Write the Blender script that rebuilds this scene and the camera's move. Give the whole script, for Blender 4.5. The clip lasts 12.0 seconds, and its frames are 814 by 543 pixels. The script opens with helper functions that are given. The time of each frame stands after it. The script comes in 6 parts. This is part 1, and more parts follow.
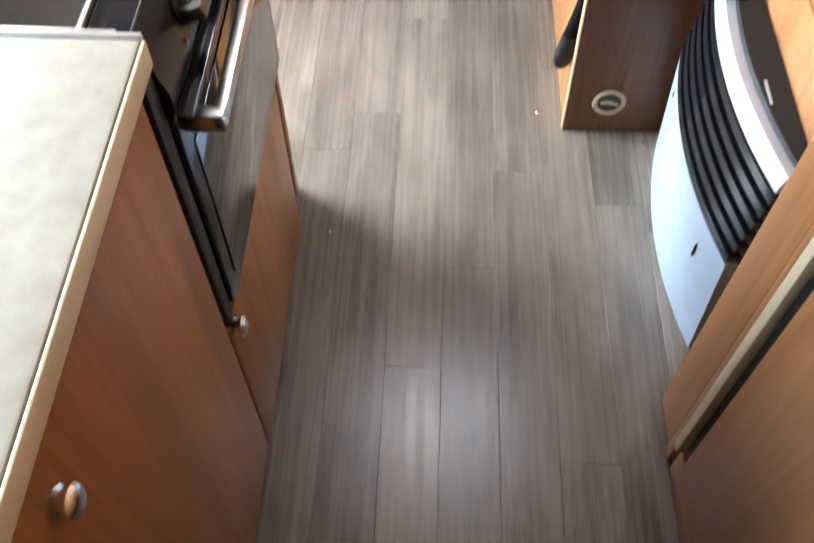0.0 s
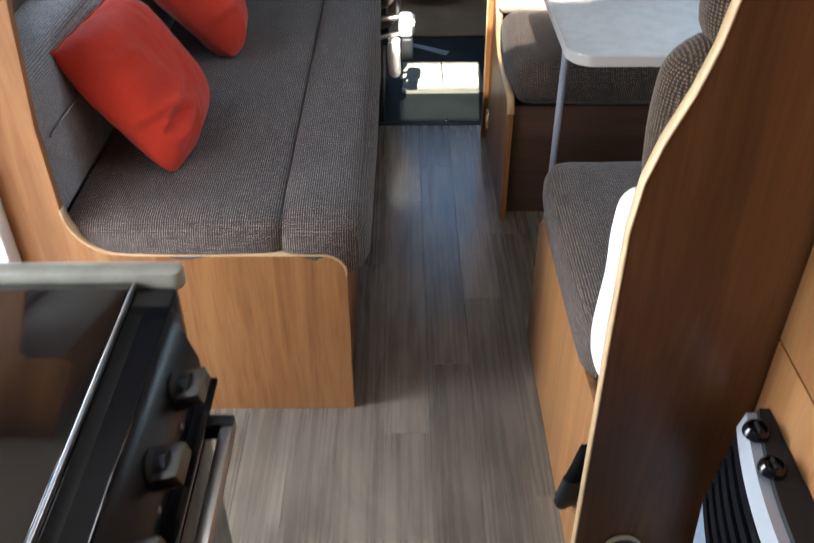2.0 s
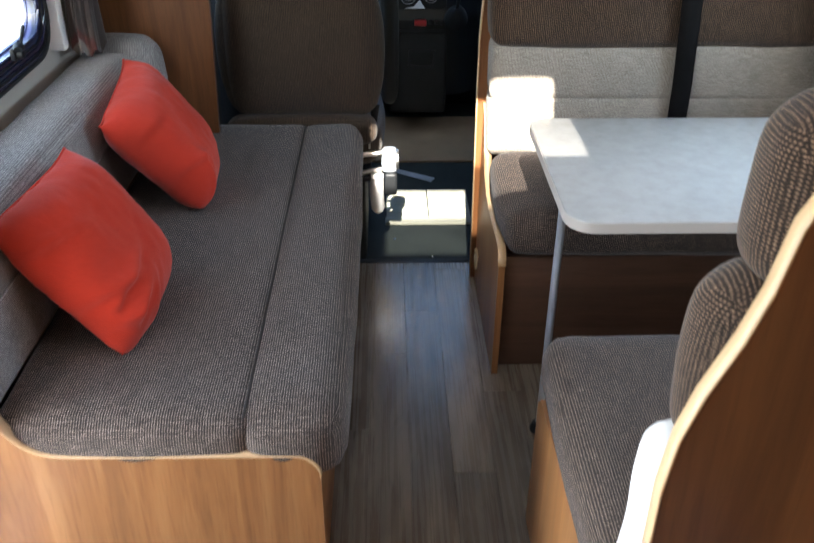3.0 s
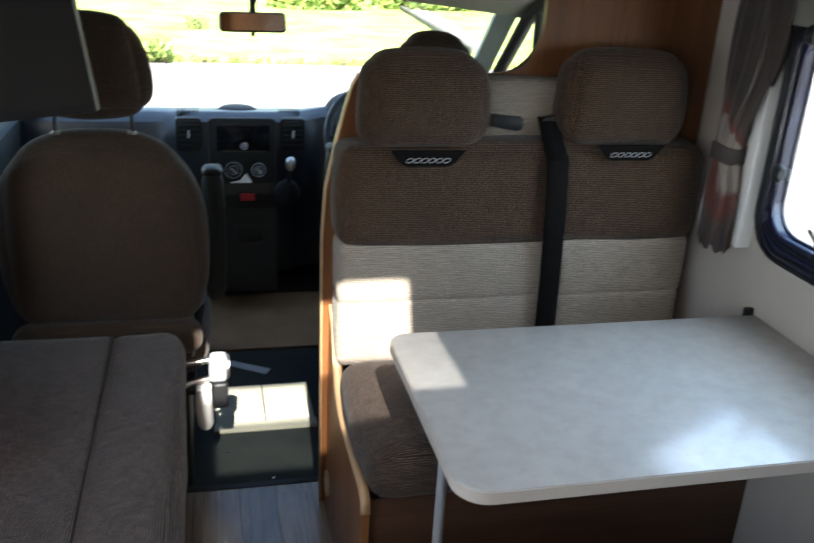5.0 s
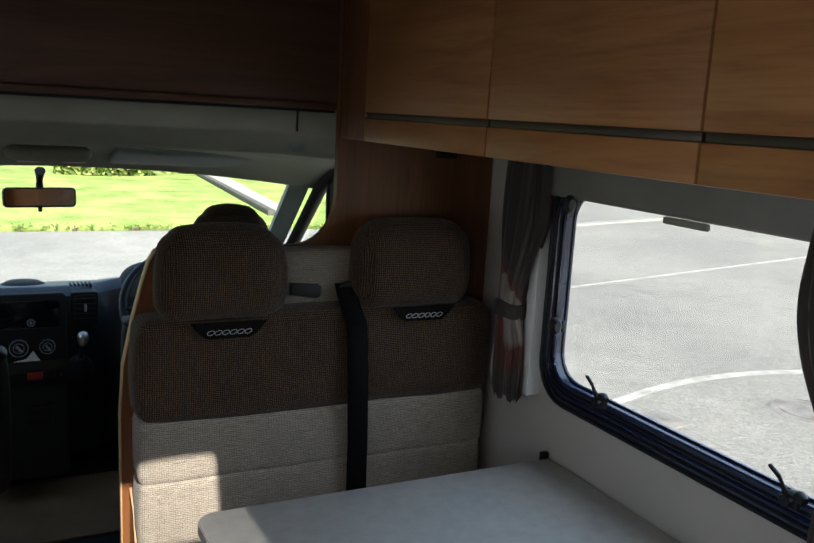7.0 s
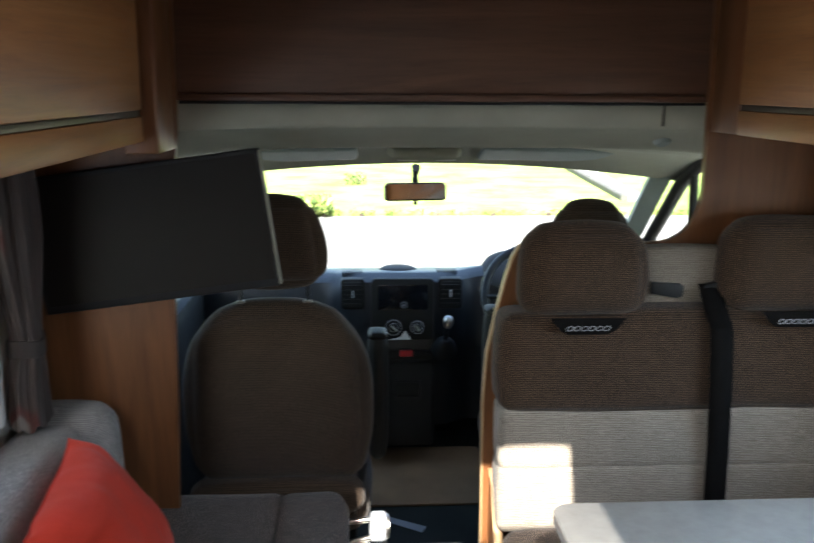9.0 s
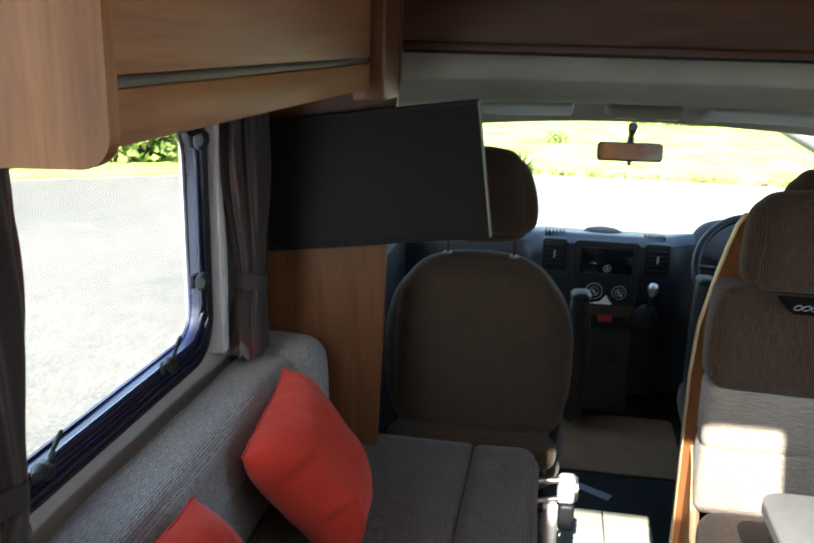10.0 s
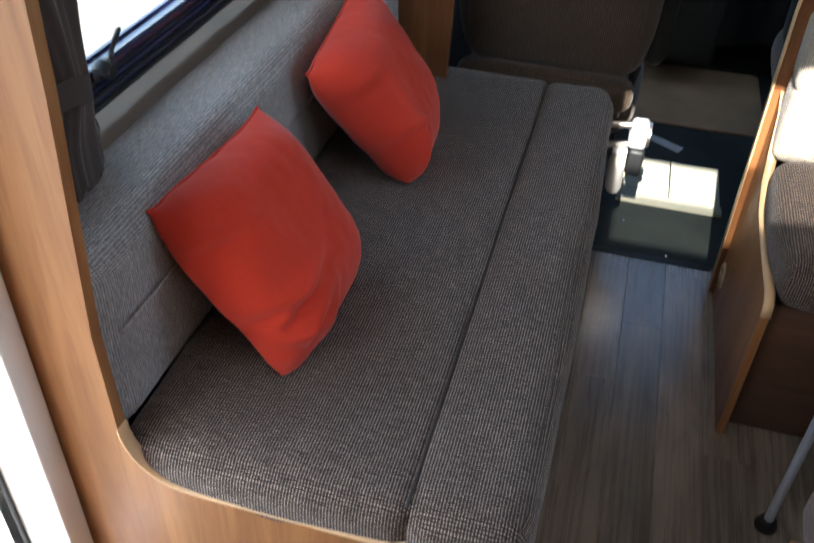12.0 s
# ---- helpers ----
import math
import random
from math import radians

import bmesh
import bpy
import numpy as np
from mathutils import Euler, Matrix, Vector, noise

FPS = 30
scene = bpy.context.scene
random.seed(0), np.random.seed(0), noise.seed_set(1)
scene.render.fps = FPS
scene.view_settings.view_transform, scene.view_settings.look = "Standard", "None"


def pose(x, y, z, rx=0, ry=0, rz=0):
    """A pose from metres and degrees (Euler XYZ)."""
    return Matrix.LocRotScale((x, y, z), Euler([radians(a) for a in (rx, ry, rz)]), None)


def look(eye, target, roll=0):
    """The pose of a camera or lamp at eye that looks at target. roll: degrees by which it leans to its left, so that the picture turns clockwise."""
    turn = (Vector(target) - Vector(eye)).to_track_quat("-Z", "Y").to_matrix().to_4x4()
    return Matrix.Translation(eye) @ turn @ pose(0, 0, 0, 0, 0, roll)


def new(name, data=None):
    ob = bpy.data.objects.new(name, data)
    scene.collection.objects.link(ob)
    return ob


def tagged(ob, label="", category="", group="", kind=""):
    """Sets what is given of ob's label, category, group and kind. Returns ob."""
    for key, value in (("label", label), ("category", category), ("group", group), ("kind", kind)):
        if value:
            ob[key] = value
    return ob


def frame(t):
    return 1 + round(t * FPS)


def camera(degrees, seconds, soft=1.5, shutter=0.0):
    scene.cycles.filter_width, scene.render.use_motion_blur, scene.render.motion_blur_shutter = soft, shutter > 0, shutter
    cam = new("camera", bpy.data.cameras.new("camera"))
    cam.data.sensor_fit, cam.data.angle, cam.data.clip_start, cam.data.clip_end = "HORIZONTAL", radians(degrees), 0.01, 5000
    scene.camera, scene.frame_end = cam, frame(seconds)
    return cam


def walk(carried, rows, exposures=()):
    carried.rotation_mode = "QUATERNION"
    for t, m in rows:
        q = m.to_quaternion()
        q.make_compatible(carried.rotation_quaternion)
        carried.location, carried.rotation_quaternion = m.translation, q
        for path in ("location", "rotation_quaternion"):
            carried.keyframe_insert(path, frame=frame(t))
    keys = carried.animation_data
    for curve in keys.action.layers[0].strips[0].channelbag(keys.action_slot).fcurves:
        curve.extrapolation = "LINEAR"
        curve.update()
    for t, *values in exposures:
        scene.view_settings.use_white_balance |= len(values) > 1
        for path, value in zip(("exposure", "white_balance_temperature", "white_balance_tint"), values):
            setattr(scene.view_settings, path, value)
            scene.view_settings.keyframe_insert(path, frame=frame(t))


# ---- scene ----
cam = camera(51.5, 12.0, shutter=0.4)
PATH = [
    (0, (-0.184, 0.245, 1.436), (-0.238, 1.35, -0.231), -0.5),
    (0.4, (-0.161, 0.27, 1.456), (-0.222, 1.532, -0.095), 0.2),
    (0.5, (-0.164, 0.278, 1.452), (-0.214, 1.578, -0.067), 0.5),
    (0.8, (-0.155, 0.299, 1.461), (-0.246, 1.697, 0.033), -1.2),
    (1, (-0.161, 0.34, 1.461), (-0.249, 1.791, 0.088), -0.7),
    (1.5, (-0.179, 0.476, 1.466), (-0.248, 2.038, 0.22), -1.1),
    (2, (-0.215, 0.638, 1.491), (-0.208, 2.228, 0.278), -0.2),
    (2.5, (-0.221, 0.769, 1.509), (-0.185, 2.419, 0.38), -0.3),
    (2.7, (-0.217, 0.824, 1.525), (-0.177, 2.5, 0.435), -0.0),
    (4.3, (-0.195, 1.3, 1.547), (-0.05, 3.103, 0.693), 3.7),
    (4.5, (-0.198, 1.325, 1.533), (0.014, 3.139, 0.718), 4.4),
    (5, (-0.215, 1.373, 1.55), (0.238, 3.175, 0.81), 3.3),
    (5.5, (-0.225, 1.385, 1.556), (0.45, 3.144, 0.883), 2.9),
    (6, (-0.227, 1.375, 1.563), (0.625, 3.096, 1.004), 3.5),
    (6.5, (-0.225, 1.354, 1.57), (0.684, 3.087, 1.156), 3.8),
    (6.7, (-0.222, 1.348, 1.576), (0.689, 3.09, 1.204), 3.6),
    (8.3, (-0.233, 1.333, 1.624), (0.3, 3.217, 1.217), 0.4),
    (8.5, (-0.233, 1.326, 1.621), (0.181, 3.24, 1.214), 0.3),
    (9, (-0.256, 1.329, 1.623), (-0.142, 3.279, 1.196), 0.3),
    (9.5, (-0.281, 1.329, 1.615), (-0.413, 3.274, 1.169), 1.0),
    (10, (-0.301, 1.339, 1.613), (-0.631, 3.238, 1.081), 1.5),
    (10.5, (-0.3, 1.358, 1.598), (-0.704, 3.197, 0.924), 1.5),
    (11, (-0.292, 1.367, 1.58), (-0.737, 3.133, 0.754), 1.2),
    (11.5, (-0.295, 1.377, 1.548), (-0.71, 3.022, 0.489), 1.9),
    (12, (-0.308, 1.374, 1.523), (-0.689, 2.891, 0.277), 2.3),
]

# exposure follows the clip's automatic camera
EXPOSURES = [(0.0, 4.38), (0.5, 4.0), (1.0, 3.55), (1.5, 3.1), (2.0, 2.95), (2.5, 3.15), (4.5, 3.0), (5.0, 2.5), (5.5, 1.95), (6.0, 1.5), (6.5, 1.15), (8.5, 1.75), (9.0, 2.5), (9.5, 2.5), (10.0, 2.42), (10.5, 2.2), (11.0, 2.22), (11.5, 2.7), (12.0, 2.8)]
walk(cam, [(t, look(eye, target, roll)) for t, eye, target, roll in PATH], EXPOSURES)

# ---------------------------------------------------------------- light
SUN_WAY = Vector((0.07, 1.0, -0.88)).normalized()
world = bpy.data.worlds.new("sky")
scene.world = world
world.use_nodes = True
wn = world.node_tree.nodes
sky = wn.new("ShaderNodeTexSky")
sky.sky_type, sky.sun_disc = "NISHITA", False
sky.sun_elevation = math.asin(-SUN_WAY.z)
sky.sun_rotation = math.atan2(-SUN_WAY.x, -SUN_WAY.y)
sky.air_density, sky.dust_density = 1.0, 2.0
world.node_tree.links.new(sky.outputs["Color"], wn["Background"].inputs["Color"])
wn["Background"].inputs["Strength"].default_value = 0.15

sun = new("sun", bpy.data.lights.new("sun", "SUN"))
sun.data.energy, sun.data.angle, sun.data.color = 5.0, radians(0.6), (1.0, 0.95, 0.87)
sun.matrix_world = look((0, 0, 0), SUN_WAY)


def daylight(name, place, aim, width, height, watts, colour=(0.82, 0.91, 1.0), spread=180):
    """Sky light that comes in through one opening."""
    lamp = new(name, bpy.data.lights.new(name, "AREA"))
    lamp.data.shape, lamp.data.size, lamp.data.size_y = "RECTANGLE", width, height
    lamp.data.energy, lamp.data.color = watts, colour
    lamp.data.spread = radians(spread)
    lamp.matrix_world = look(place, aim)
    return lamp


daylight("daylight_door", (-1.50, 1.97, 0.55), (0.0, 1.72, 0.20), 0.80, 1.1, 5.4, spread=125)
daylight("daylight_window_left", (-1.13, 2.58, 1.18), (0.0, 2.58, 0.95), 0.86, 0.44, 0.52, (0.62, 0.80, 1.0))
daylight("daylight_window_right", (1.13, 2.58, 1.18), (0.0, 2.58, 0.60), 0.86, 0.44, 1.05, (0.60, 0.78, 1.0), spread=130)
daylight("daylight_kitchen", (-1.13, 0.75, 1.28), (0.0, 0.75, 0.8), 0.95, 0.42, 2.0)
daylight("daylight_rooflight", (-0.1, 1.55, 1.99), (-0.1, 1.55, 0.0), 0.5, 0.6, 1.0, (1.0, 0.98, 0.95))

# ---------------------------------------------------------------- materials


class Shader:
    """A small wrapper that builds one principled node material."""

    def __init__(self, name, rough=0.5, metal=0.0, spec=0.5):
        self.m = bpy.data.materials.new(name)
        self.m.use_nodes = True
        self.t = self.m.node_tree
        self.p = self.t.nodes["Principled BSDF"]
        self.p.inputs["Roughness"].default_value = rough
        self.p.inputs["Metallic"].default_value = metal
        self.p.inputs["Specular IOR Level"].default_value = spec

    def node(self, kind, **inputs):
        n = self.t.nodes.new(kind)
        for key, value in inputs.items():
            n.inputs[key.replace("_", " ")].default_value = value
        return n

    def link(self, a, b):
        self.t.links.new(a, b)

    def coords(self, scale=(1, 1, 1), shift=True):
        tc = self.node("ShaderNodeTexCoord")
        mp = self.node("ShaderNodeMapping")
        mp.inputs["Scale"].default_value = scale
        self.link(tc.outputs["Object"], mp.inputs["Vector"])
        if shift:
            info = self.node("ShaderNodeObjectInfo")
            mul = self.node("ShaderNodeMath")
            mul.operation = "MULTIPLY"
            mul.inputs[1].default_value = 37.0
            self.link(info.outputs["Random"], mul.inputs[0])
            self.link(mul.outputs[0], mp.inputs["Location"])
        return mp.outputs["Vector"]

    def noise(self, vector, scale, detail=4.0, rough=0.55, distortion=0.0):
        n = self.node("ShaderNodeTexNoise", Scale=scale, Detail=detail, Roughness=rough, Distortion=distortion)
        self.link(vector, n.inputs["Vector"])
        return n.outputs["Fac"]

    def ramp(self, fac, stops):
        r = self.node("ShaderNodeValToRGB")
        while len(r.color_ramp.elements) < len(stops):
            r.color_ramp.elements.new(0.5)
        for e, (pos, col) in zip(r.color_ramp.elements, stops):
            e.position, e.color = pos, (*col, 1) if len(col) == 3 else col
        self.link(fac, r.inputs["Fac"])
        return r.outputs["Color"]

    def mix(self, fac, a, b, mode="MIX"):
        n = self.t.nodes.new("ShaderNodeMix")
        n.data_type, n.blend_type = "RGBA", mode
        for socket, value in ((n.inputs[0], fac), (n.inputs[6], a), (n.inputs[7], b)):
            if isinstance(value, bpy.types.NodeSocket):
                self.link(value, socket)
            else:
                socket.default_value = value if isinstance(value, float) else (*value, 1)
        return n.outputs[2]

    def math(self, op, a, b=0.0):
        n = self.node("ShaderNodeMath")
        n.operation = op
        for socket, value in zip(n.inputs, (a, b)):
            if isinstance(value, bpy.types.NodeSocket):
                self.link(value, socket)
            else:
                socket.default_value = value
        return n.outputs[0]

    def colour(self, c):
        if isinstance(c, bpy.types.NodeSocket):
            self.link(c, self.p.inputs["Base Color"])
        else:
            self.p.inputs["Base Color"].default_value = (*c, 1)
        return self

    def rough(self, fac, lo, hi):
        n = self.node("ShaderNodeMapRange")
        n.inputs["To Min"].default_value, n.inputs["To Max"].default_value = lo, hi
        self.link(fac, n.inputs["Value"])
        self.link(n.outputs["Result"], self.p.inputs["Roughness"])
        return self

    def bump(self, height, strength, distance):
        n = self.node("ShaderNodeBump", Strength=strength, Distance=distance)
        self.link(height, n.inputs["Height"])
        self.link(n.outputs["Normal"], self.p.inputs["Normal"])
        return self


def tint(c, k):
    return tuple(min(1.0, v * k) for v in c)


def plain(name, c, rough=0.5, metal=0.0, spec=0.5, vary=0.12, grain=90.0, bump=0.05):
    """A surface of one colour with slight mottling, uneven gloss and a fine grain."""
    s = Shader(name, rough, metal, spec)
    v = s.coords()
    big, fine = s.noise(v, 5.0), s.noise(v, grain, 2.0)
    s.colour(s.ramp(big, [(0.3, tint(c, 1 - vary)), (0.7, tint(c, 1 + vary))]))
    s.rough(big, max(0.02, rough - 0.06), min(1.0, rough + 0.06))
    if bump:
        s.bump(fine, bump, 0.002)
    return s.m


def wood(name, dark, mid, light, along="z", rough=0.38, scale=1.0):
    """Wood-print foil: long streaks and a few flame figures along one axis."""
    s = Shader(name, rough, 0.0, 0.4)
    stretch = {"x": (0.6, 9, 9), "y": (9, 0.6, 9), "z": (9, 9, 0.6)}[along]
    v = s.coords(tuple(k * scale for k in stretch))
    warp = s.noise(v, 0.7, 2.0, 0.5, 0.6)
    wave = s.node("ShaderNodeTexNoise", Scale=1.6, Detail=5.0, Roughness=0.62, Distortion=1.4)
    s.link(v, wave.inputs["Vector"])
    fine = s.noise(s.coords(tuple(k * 9 * scale for k in stretch)), 1.7, 3.0)
    base = s.ramp(wave.outputs["Fac"], [(0.28, dark), (0.5, mid), (0.72, light)])
    tone = s.ramp(warp, [(0.3, (0.82, 0.82, 0.82)), (0.7, (1.12, 1.1, 1.06))])
    pores = s.ramp(fine, [(0.34, (0.72, 0.68, 0.64)), (0.52, (1, 1, 1))])
    s.colour(s.mix(0.55, s.mix(1.0, base, tone, "MULTIPLY"), pores, "MULTIPLY"))
    s.rough(fine, rough - 0.05, rough + 0.12)
    return s.bump(fine, 0.08, 0.001).m


def cloth(name, dark, light, pitch=0.0047, rough=0.92, streak=0.5, bump=0.5, across="x", cover=(0.30, 0.52), slubs=0.75, rows=0.9):
    """Woven upholstery: rows of pale stitches on a darker ground, with uneven slubs of yarn."""
    s = Shader(name, rough, 0.0, 0.2)
    s.p.inputs["Sheen Weight"].default_value = 0.12
    tc = s.node("ShaderNodeTexCoord")

    def flat(a, b):
        mp = s.node("ShaderNodeMapping")
        mp.inputs["Scale"].default_value = (a, b, 1) if across == "x" else (b, a, 1)
        s.link(tc.outputs["UV"], mp.inputs["Vector"])
        return mp.outputs["Vector"]

    k = 1.0 / pitch
    dots = s.node("ShaderNodeTexVoronoi", Scale=1.0, Randomness=0.17)
    dots.voronoi_dimensions = "2D"
    s.link(flat(k, k * rows), dots.inputs["Vector"])
    slub = s.noise(flat(24, 260), 1.0, 4.0, 0.65)
    cloud = s.noise(s.coords((1, 1, 1), False), 6.0, 4.0)
    fuzz = s.noise(s.coords((1, 1, 1), False), 420.0, 2.0)
    d = s.math("ADD", dots.outputs["Distance"], s.math("MULTIPLY", s.math("SUBTRACT", 0.5, slub), streak * 0.8))
    d = s.math("ADD", d, s.math("MULTIPLY", s.math("SUBTRACT", fuzz, 0.5), 0.25))
    mid = tuple(p * 0.72 + q * 0.28 for p, q in zip(dark, light))
    c = s.ramp(d, [(cover[0], light), ((cover[0] + cover[1]) / 2, mid), (cover[1] + 0.08, dark)])
    c = s.mix(0.6, c, s.ramp(cloud, [(0.3, (0.8, 0.8, 0.8)), (0.7, (1.15, 1.15, 1.15))]), "MULTIPLY")
    yarn = s.noise(flat(55, 420), 1.0, 3.0, 0.7)
    c = s.mix(slubs, c, s.ramp(yarn, [(0.34, (0.55, 0.53, 0.52)), (0.5, (1.0, 1.0, 1.0)), (0.60, (1.25, 1.25, 1.25)), (0.72, (1.9, 1.85, 1.8))]), "MULTIPLY")
    return s.colour(c).bump(s.math("SUBTRACT", 1.0, dots.outputs["Distance"]), bump, 0.001).m


WOOD = {a: wood("cherry_wood_foil_" + a, (0.195, 0.080, 0.027), (0.275, 0.120, 0.042), (0.345, 0.166, 0.065), a) for a in "xyz"}
# deeper cherry tone, darkened further for the shade these panels stand in
WOOD_DEEP_SHADED = wood("deep_shaded_cherry_foil", (0.082, 0.030, 0.011), (0.135, 0.053, 0.019), (0.185, 0.079, 0.030), "z")
WOOD_EDGE = plain("pale_edging", (0.52, 0.34, 0.18), 0.45)
WOOD_DARK = wood("dark_shelf_wood", (0.066, 0.032, 0.019), (0.090, 0.045, 0.027), (0.118, 0.060, 0.036), "x")
TWEED = cloth("brown_tweed", (0.026, 0.020, 0.017), (0.345, 0.275, 0.232), pitch=0.0048, cover=(0.12, 0.36), streak=0.6, slubs=1.0, rows=1.15)
# the sofa tweed again, browner and darkened for the shaded dinette seats
TWEED_SHADED = cloth("shaded_brown_tweed", (0.026, 0.018, 0.014), (0.27, 0.198, 0.152), pitch=0.0048, cover=(0.12, 0.36), streak=0.6, slubs=1.0, rows=1.15)
TWEED_BACK = cloth("brown_tweed_back", (0.016, 0.0095, 0.006), (0.160, 0.098, 0.060), cover=(0.15, 0.38), across="y", slubs=0.7)
# darker copy of the cream cloth; the recess's shade is in its colour
CREAM_SHADED = cloth("shaded_cream_tweed", (0.115, 0.098, 0.078), (0.24, 0.208, 0.168), pitch=0.0042, bump=0.2, streak=0.8, slubs=0.35)
CREAM = cloth("cream_tweed", (0.14, 0.118, 0.092), (0.345, 0.302, 0.248), pitch=0.0042, bump=0.2, streak=0.8, slubs=0.45)
GREY_CLOTH = cloth("grey_taupe_tweed", (0.12, 0.112, 0.108), (0.30, 0.285, 0.275), pitch=0.0042, across="y", bump=0.3)
SEAT_CLOTH = cloth("dark_brown_ribbed_cloth", (0.015, 0.010, 0.007), (0.075, 0.049, 0.031), pitch=0.0047, bump=0.3, across="y", slubs=0.6)
PIPING = plain("dark_piping", (0.03, 0.024, 0.02), 0.85)
RED = cloth("red_cotton", (0.41, 0.026, 0.013), (0.52, 0.040, 0.018), pitch=0.0016, streak=0.3, bump=0.14, slubs=0.10)
DARK_SCREEN = plain("matt_screen", (0.012, 0.010, 0.0085), 0.6, spec=0.16, vary=0.1, bump=0.0)
WHITE_CLOTH = plain("white_linen", (0.62, 0.59, 0.55), 0.9, grain=300, bump=0.3)
BLACK = plain("black_plastic", (0.010, 0.011, 0.012), 0.48, spec=0.28, vary=0.25, grain=400)
BLACK_GLOSS = plain("black_enamel", (0.006, 0.007, 0.009), 0.12, vary=0.2, bump=0.0)
BLACK_GLASS = plain("black_glass", (0.004, 0.004, 0.005), 0.07, spec=1.0, vary=0.2, bump=0.0)
BLACK_GLASS.node_tree.nodes["Principled BSDF"].inputs["IOR"].default_value = 1.7
CHROME = plain("chrome", (0.72, 0.72, 0.72), 0.12, 1.0, bump=0.0)
STEEL = plain("brushed_steel", (0.52, 0.50, 0.47), 0.32, 1.0, grain=220)
DARK_STEEL = plain("dark_steel", (0.15, 0.13, 0.105), 0.45, 1.0, grain=220)
SILVER = plain("silver_paint", (0.40, 0.42, 0.45), 0.35, 0.35, grain=200)
PALE_BLUE = plain("pale_silver_enamel", (0.28, 0.335, 0.41), 0.38, 0.15)
DASH = plain("dash_plastic", (0.0155, 0.0155, 0.0145), 0.6, spec=0.2, vary=0.2, grain=500, bump=0.25)
DASH_TOP = plain("dash_top_plastic", (0.008, 0.0115, 0.016), 0.38, spec=0.45, vary=0.2, grain=500, bump=0.25)
TRIM_GREY = plain("headliner_plastic", (0.27, 0.27, 0.215), 0.75, grain=250, bump=0.2)
PILLAR_GREY = plain("pillar_trim_plastic", (0.20, 0.235, 0.225), 0.6, grain=250, bump=0.2)
WALL = plain("wall_board", (0.44, 0.395, 0.345), 0.6, vary=0.05, grain=160, bump=0.08)
WHITE = plain("white_plastic", (0.74, 0.74, 0.72), 0.4, vary=0.05)
ALU = plain("aluminium_rail", (0.55, 0.54, 0.52), 0.42, 0.7, grain=200)
FRAME = plain("window_frame_plastic", (0.010, 0.014, 0.044), 0.22, spec=0.75, vary=0.2, bump=0.0)
RUBBER = plain("rubber_mat", (0.018, 0.022, 0.020), 0.6, spec=0.18, vary=0.3, grain=220, bump=0.4)
TAN = plain("tan_carpet", (0.185, 0.120, 0.066), 0.95, vary=0.2, grain=600, bump=0.6)
BELT = plain("belt_webbing", (0.006, 0.0055, 0.0055), 0.8, spec=0.06, grain=600, bump=0.2)
RED_LAMP = plain("red_switch", (0.45, 0.02, 0.025), 0.35)
CREAM_PLASTIC = plain("cream_vent_plastic", (0.50, 0.42, 0.28), 0.5)
VENT_TAN = plain("tan_vent_plastic", (0.44, 0.355, 0.22), 0.5)
VENT_HOLE = plain("dark_vent_throat", (0.060, 0.038, 0.022), 0.8)
AMBER_GLASS = plain("mirror_glass", (0.80, 0.80, 0.80), 0.02, 1.0, bump=0.0)
LETTER = plain("silver_thread", (0.34, 0.34, 0.35), 0.5)
TIE_CLOTH = plain("dark_tie_cloth", (0.034, 0.027, 0.025), 0.9, grain=500, bump=0.3)
BLIND_GREY = plain("blind_cassette_grey", (0.19, 0.18, 0.16), 0.5)
PANEL_BLACK = plain("satin_black_panel", (0.006, 0.0065, 0.008), 0.32, spec=0.3, vary=0.2, bump=0.0)
# blue-grey that paints the bluish highlight on the left cab sill
SILL_LIT = plain("blue_lit_sill", (0.085, 0.11, 0.145), 0.4)


def laminate():
    s = Shader("stone_laminate", 0.32, 0.0, 0.45)
    v = s.coords()
    big, mid, fine = s.noise(v, 9.0, 5.0, 0.6), s.noise(v, 38.0, 4.0, 0.6), s.noise(v, 160.0, 2.0)
    c = s.ramp(mid, [(0.30, (0.295, 0.272, 0.218)), (0.55, (0.345, 0.322, 0.262)), (0.8, (0.39, 0.37, 0.312))])
    c = s.mix(0.7, c, s.ramp(big, [(0.3, (0.86, 0.85, 0.82)), (0.7, (1.06, 1.06, 1.05))]), "MULTIPLY")
    return s.colour(c).rough(fine, 0.26, 0.42).bump(fine, 0.05, 0.001).m


def laminate_grey():
    s = Shader("grey_table_laminate", 0.3, 0.0, 0.85)
    v = s.coords()
    big, mid, fine = s.noise(v, 5.0, 5.0, 0.6), s.noise(v, 24.0, 4.0, 0.65), s.noise(v, 150.0, 2.0)
    c = s.ramp(mid, [(0.30, (0.40, 0.39, 0.365)), (0.55, (0.44, 0.43, 0.405)), (0.8, (0.47, 0.46, 0.435))])
    c = s.mix(0.7, c, s.ramp(big, [(0.3, (0.92, 0.92, 0.91)), (0.7, (1.05, 1.05, 1.04))]), "MULTIPLY")
    return s.colour(c).rough(mid, 0.15, 0.26).bump(fine, 0.04, 0.001).m


WORKTOP, TABLE_TOP = laminate(), laminate_grey()


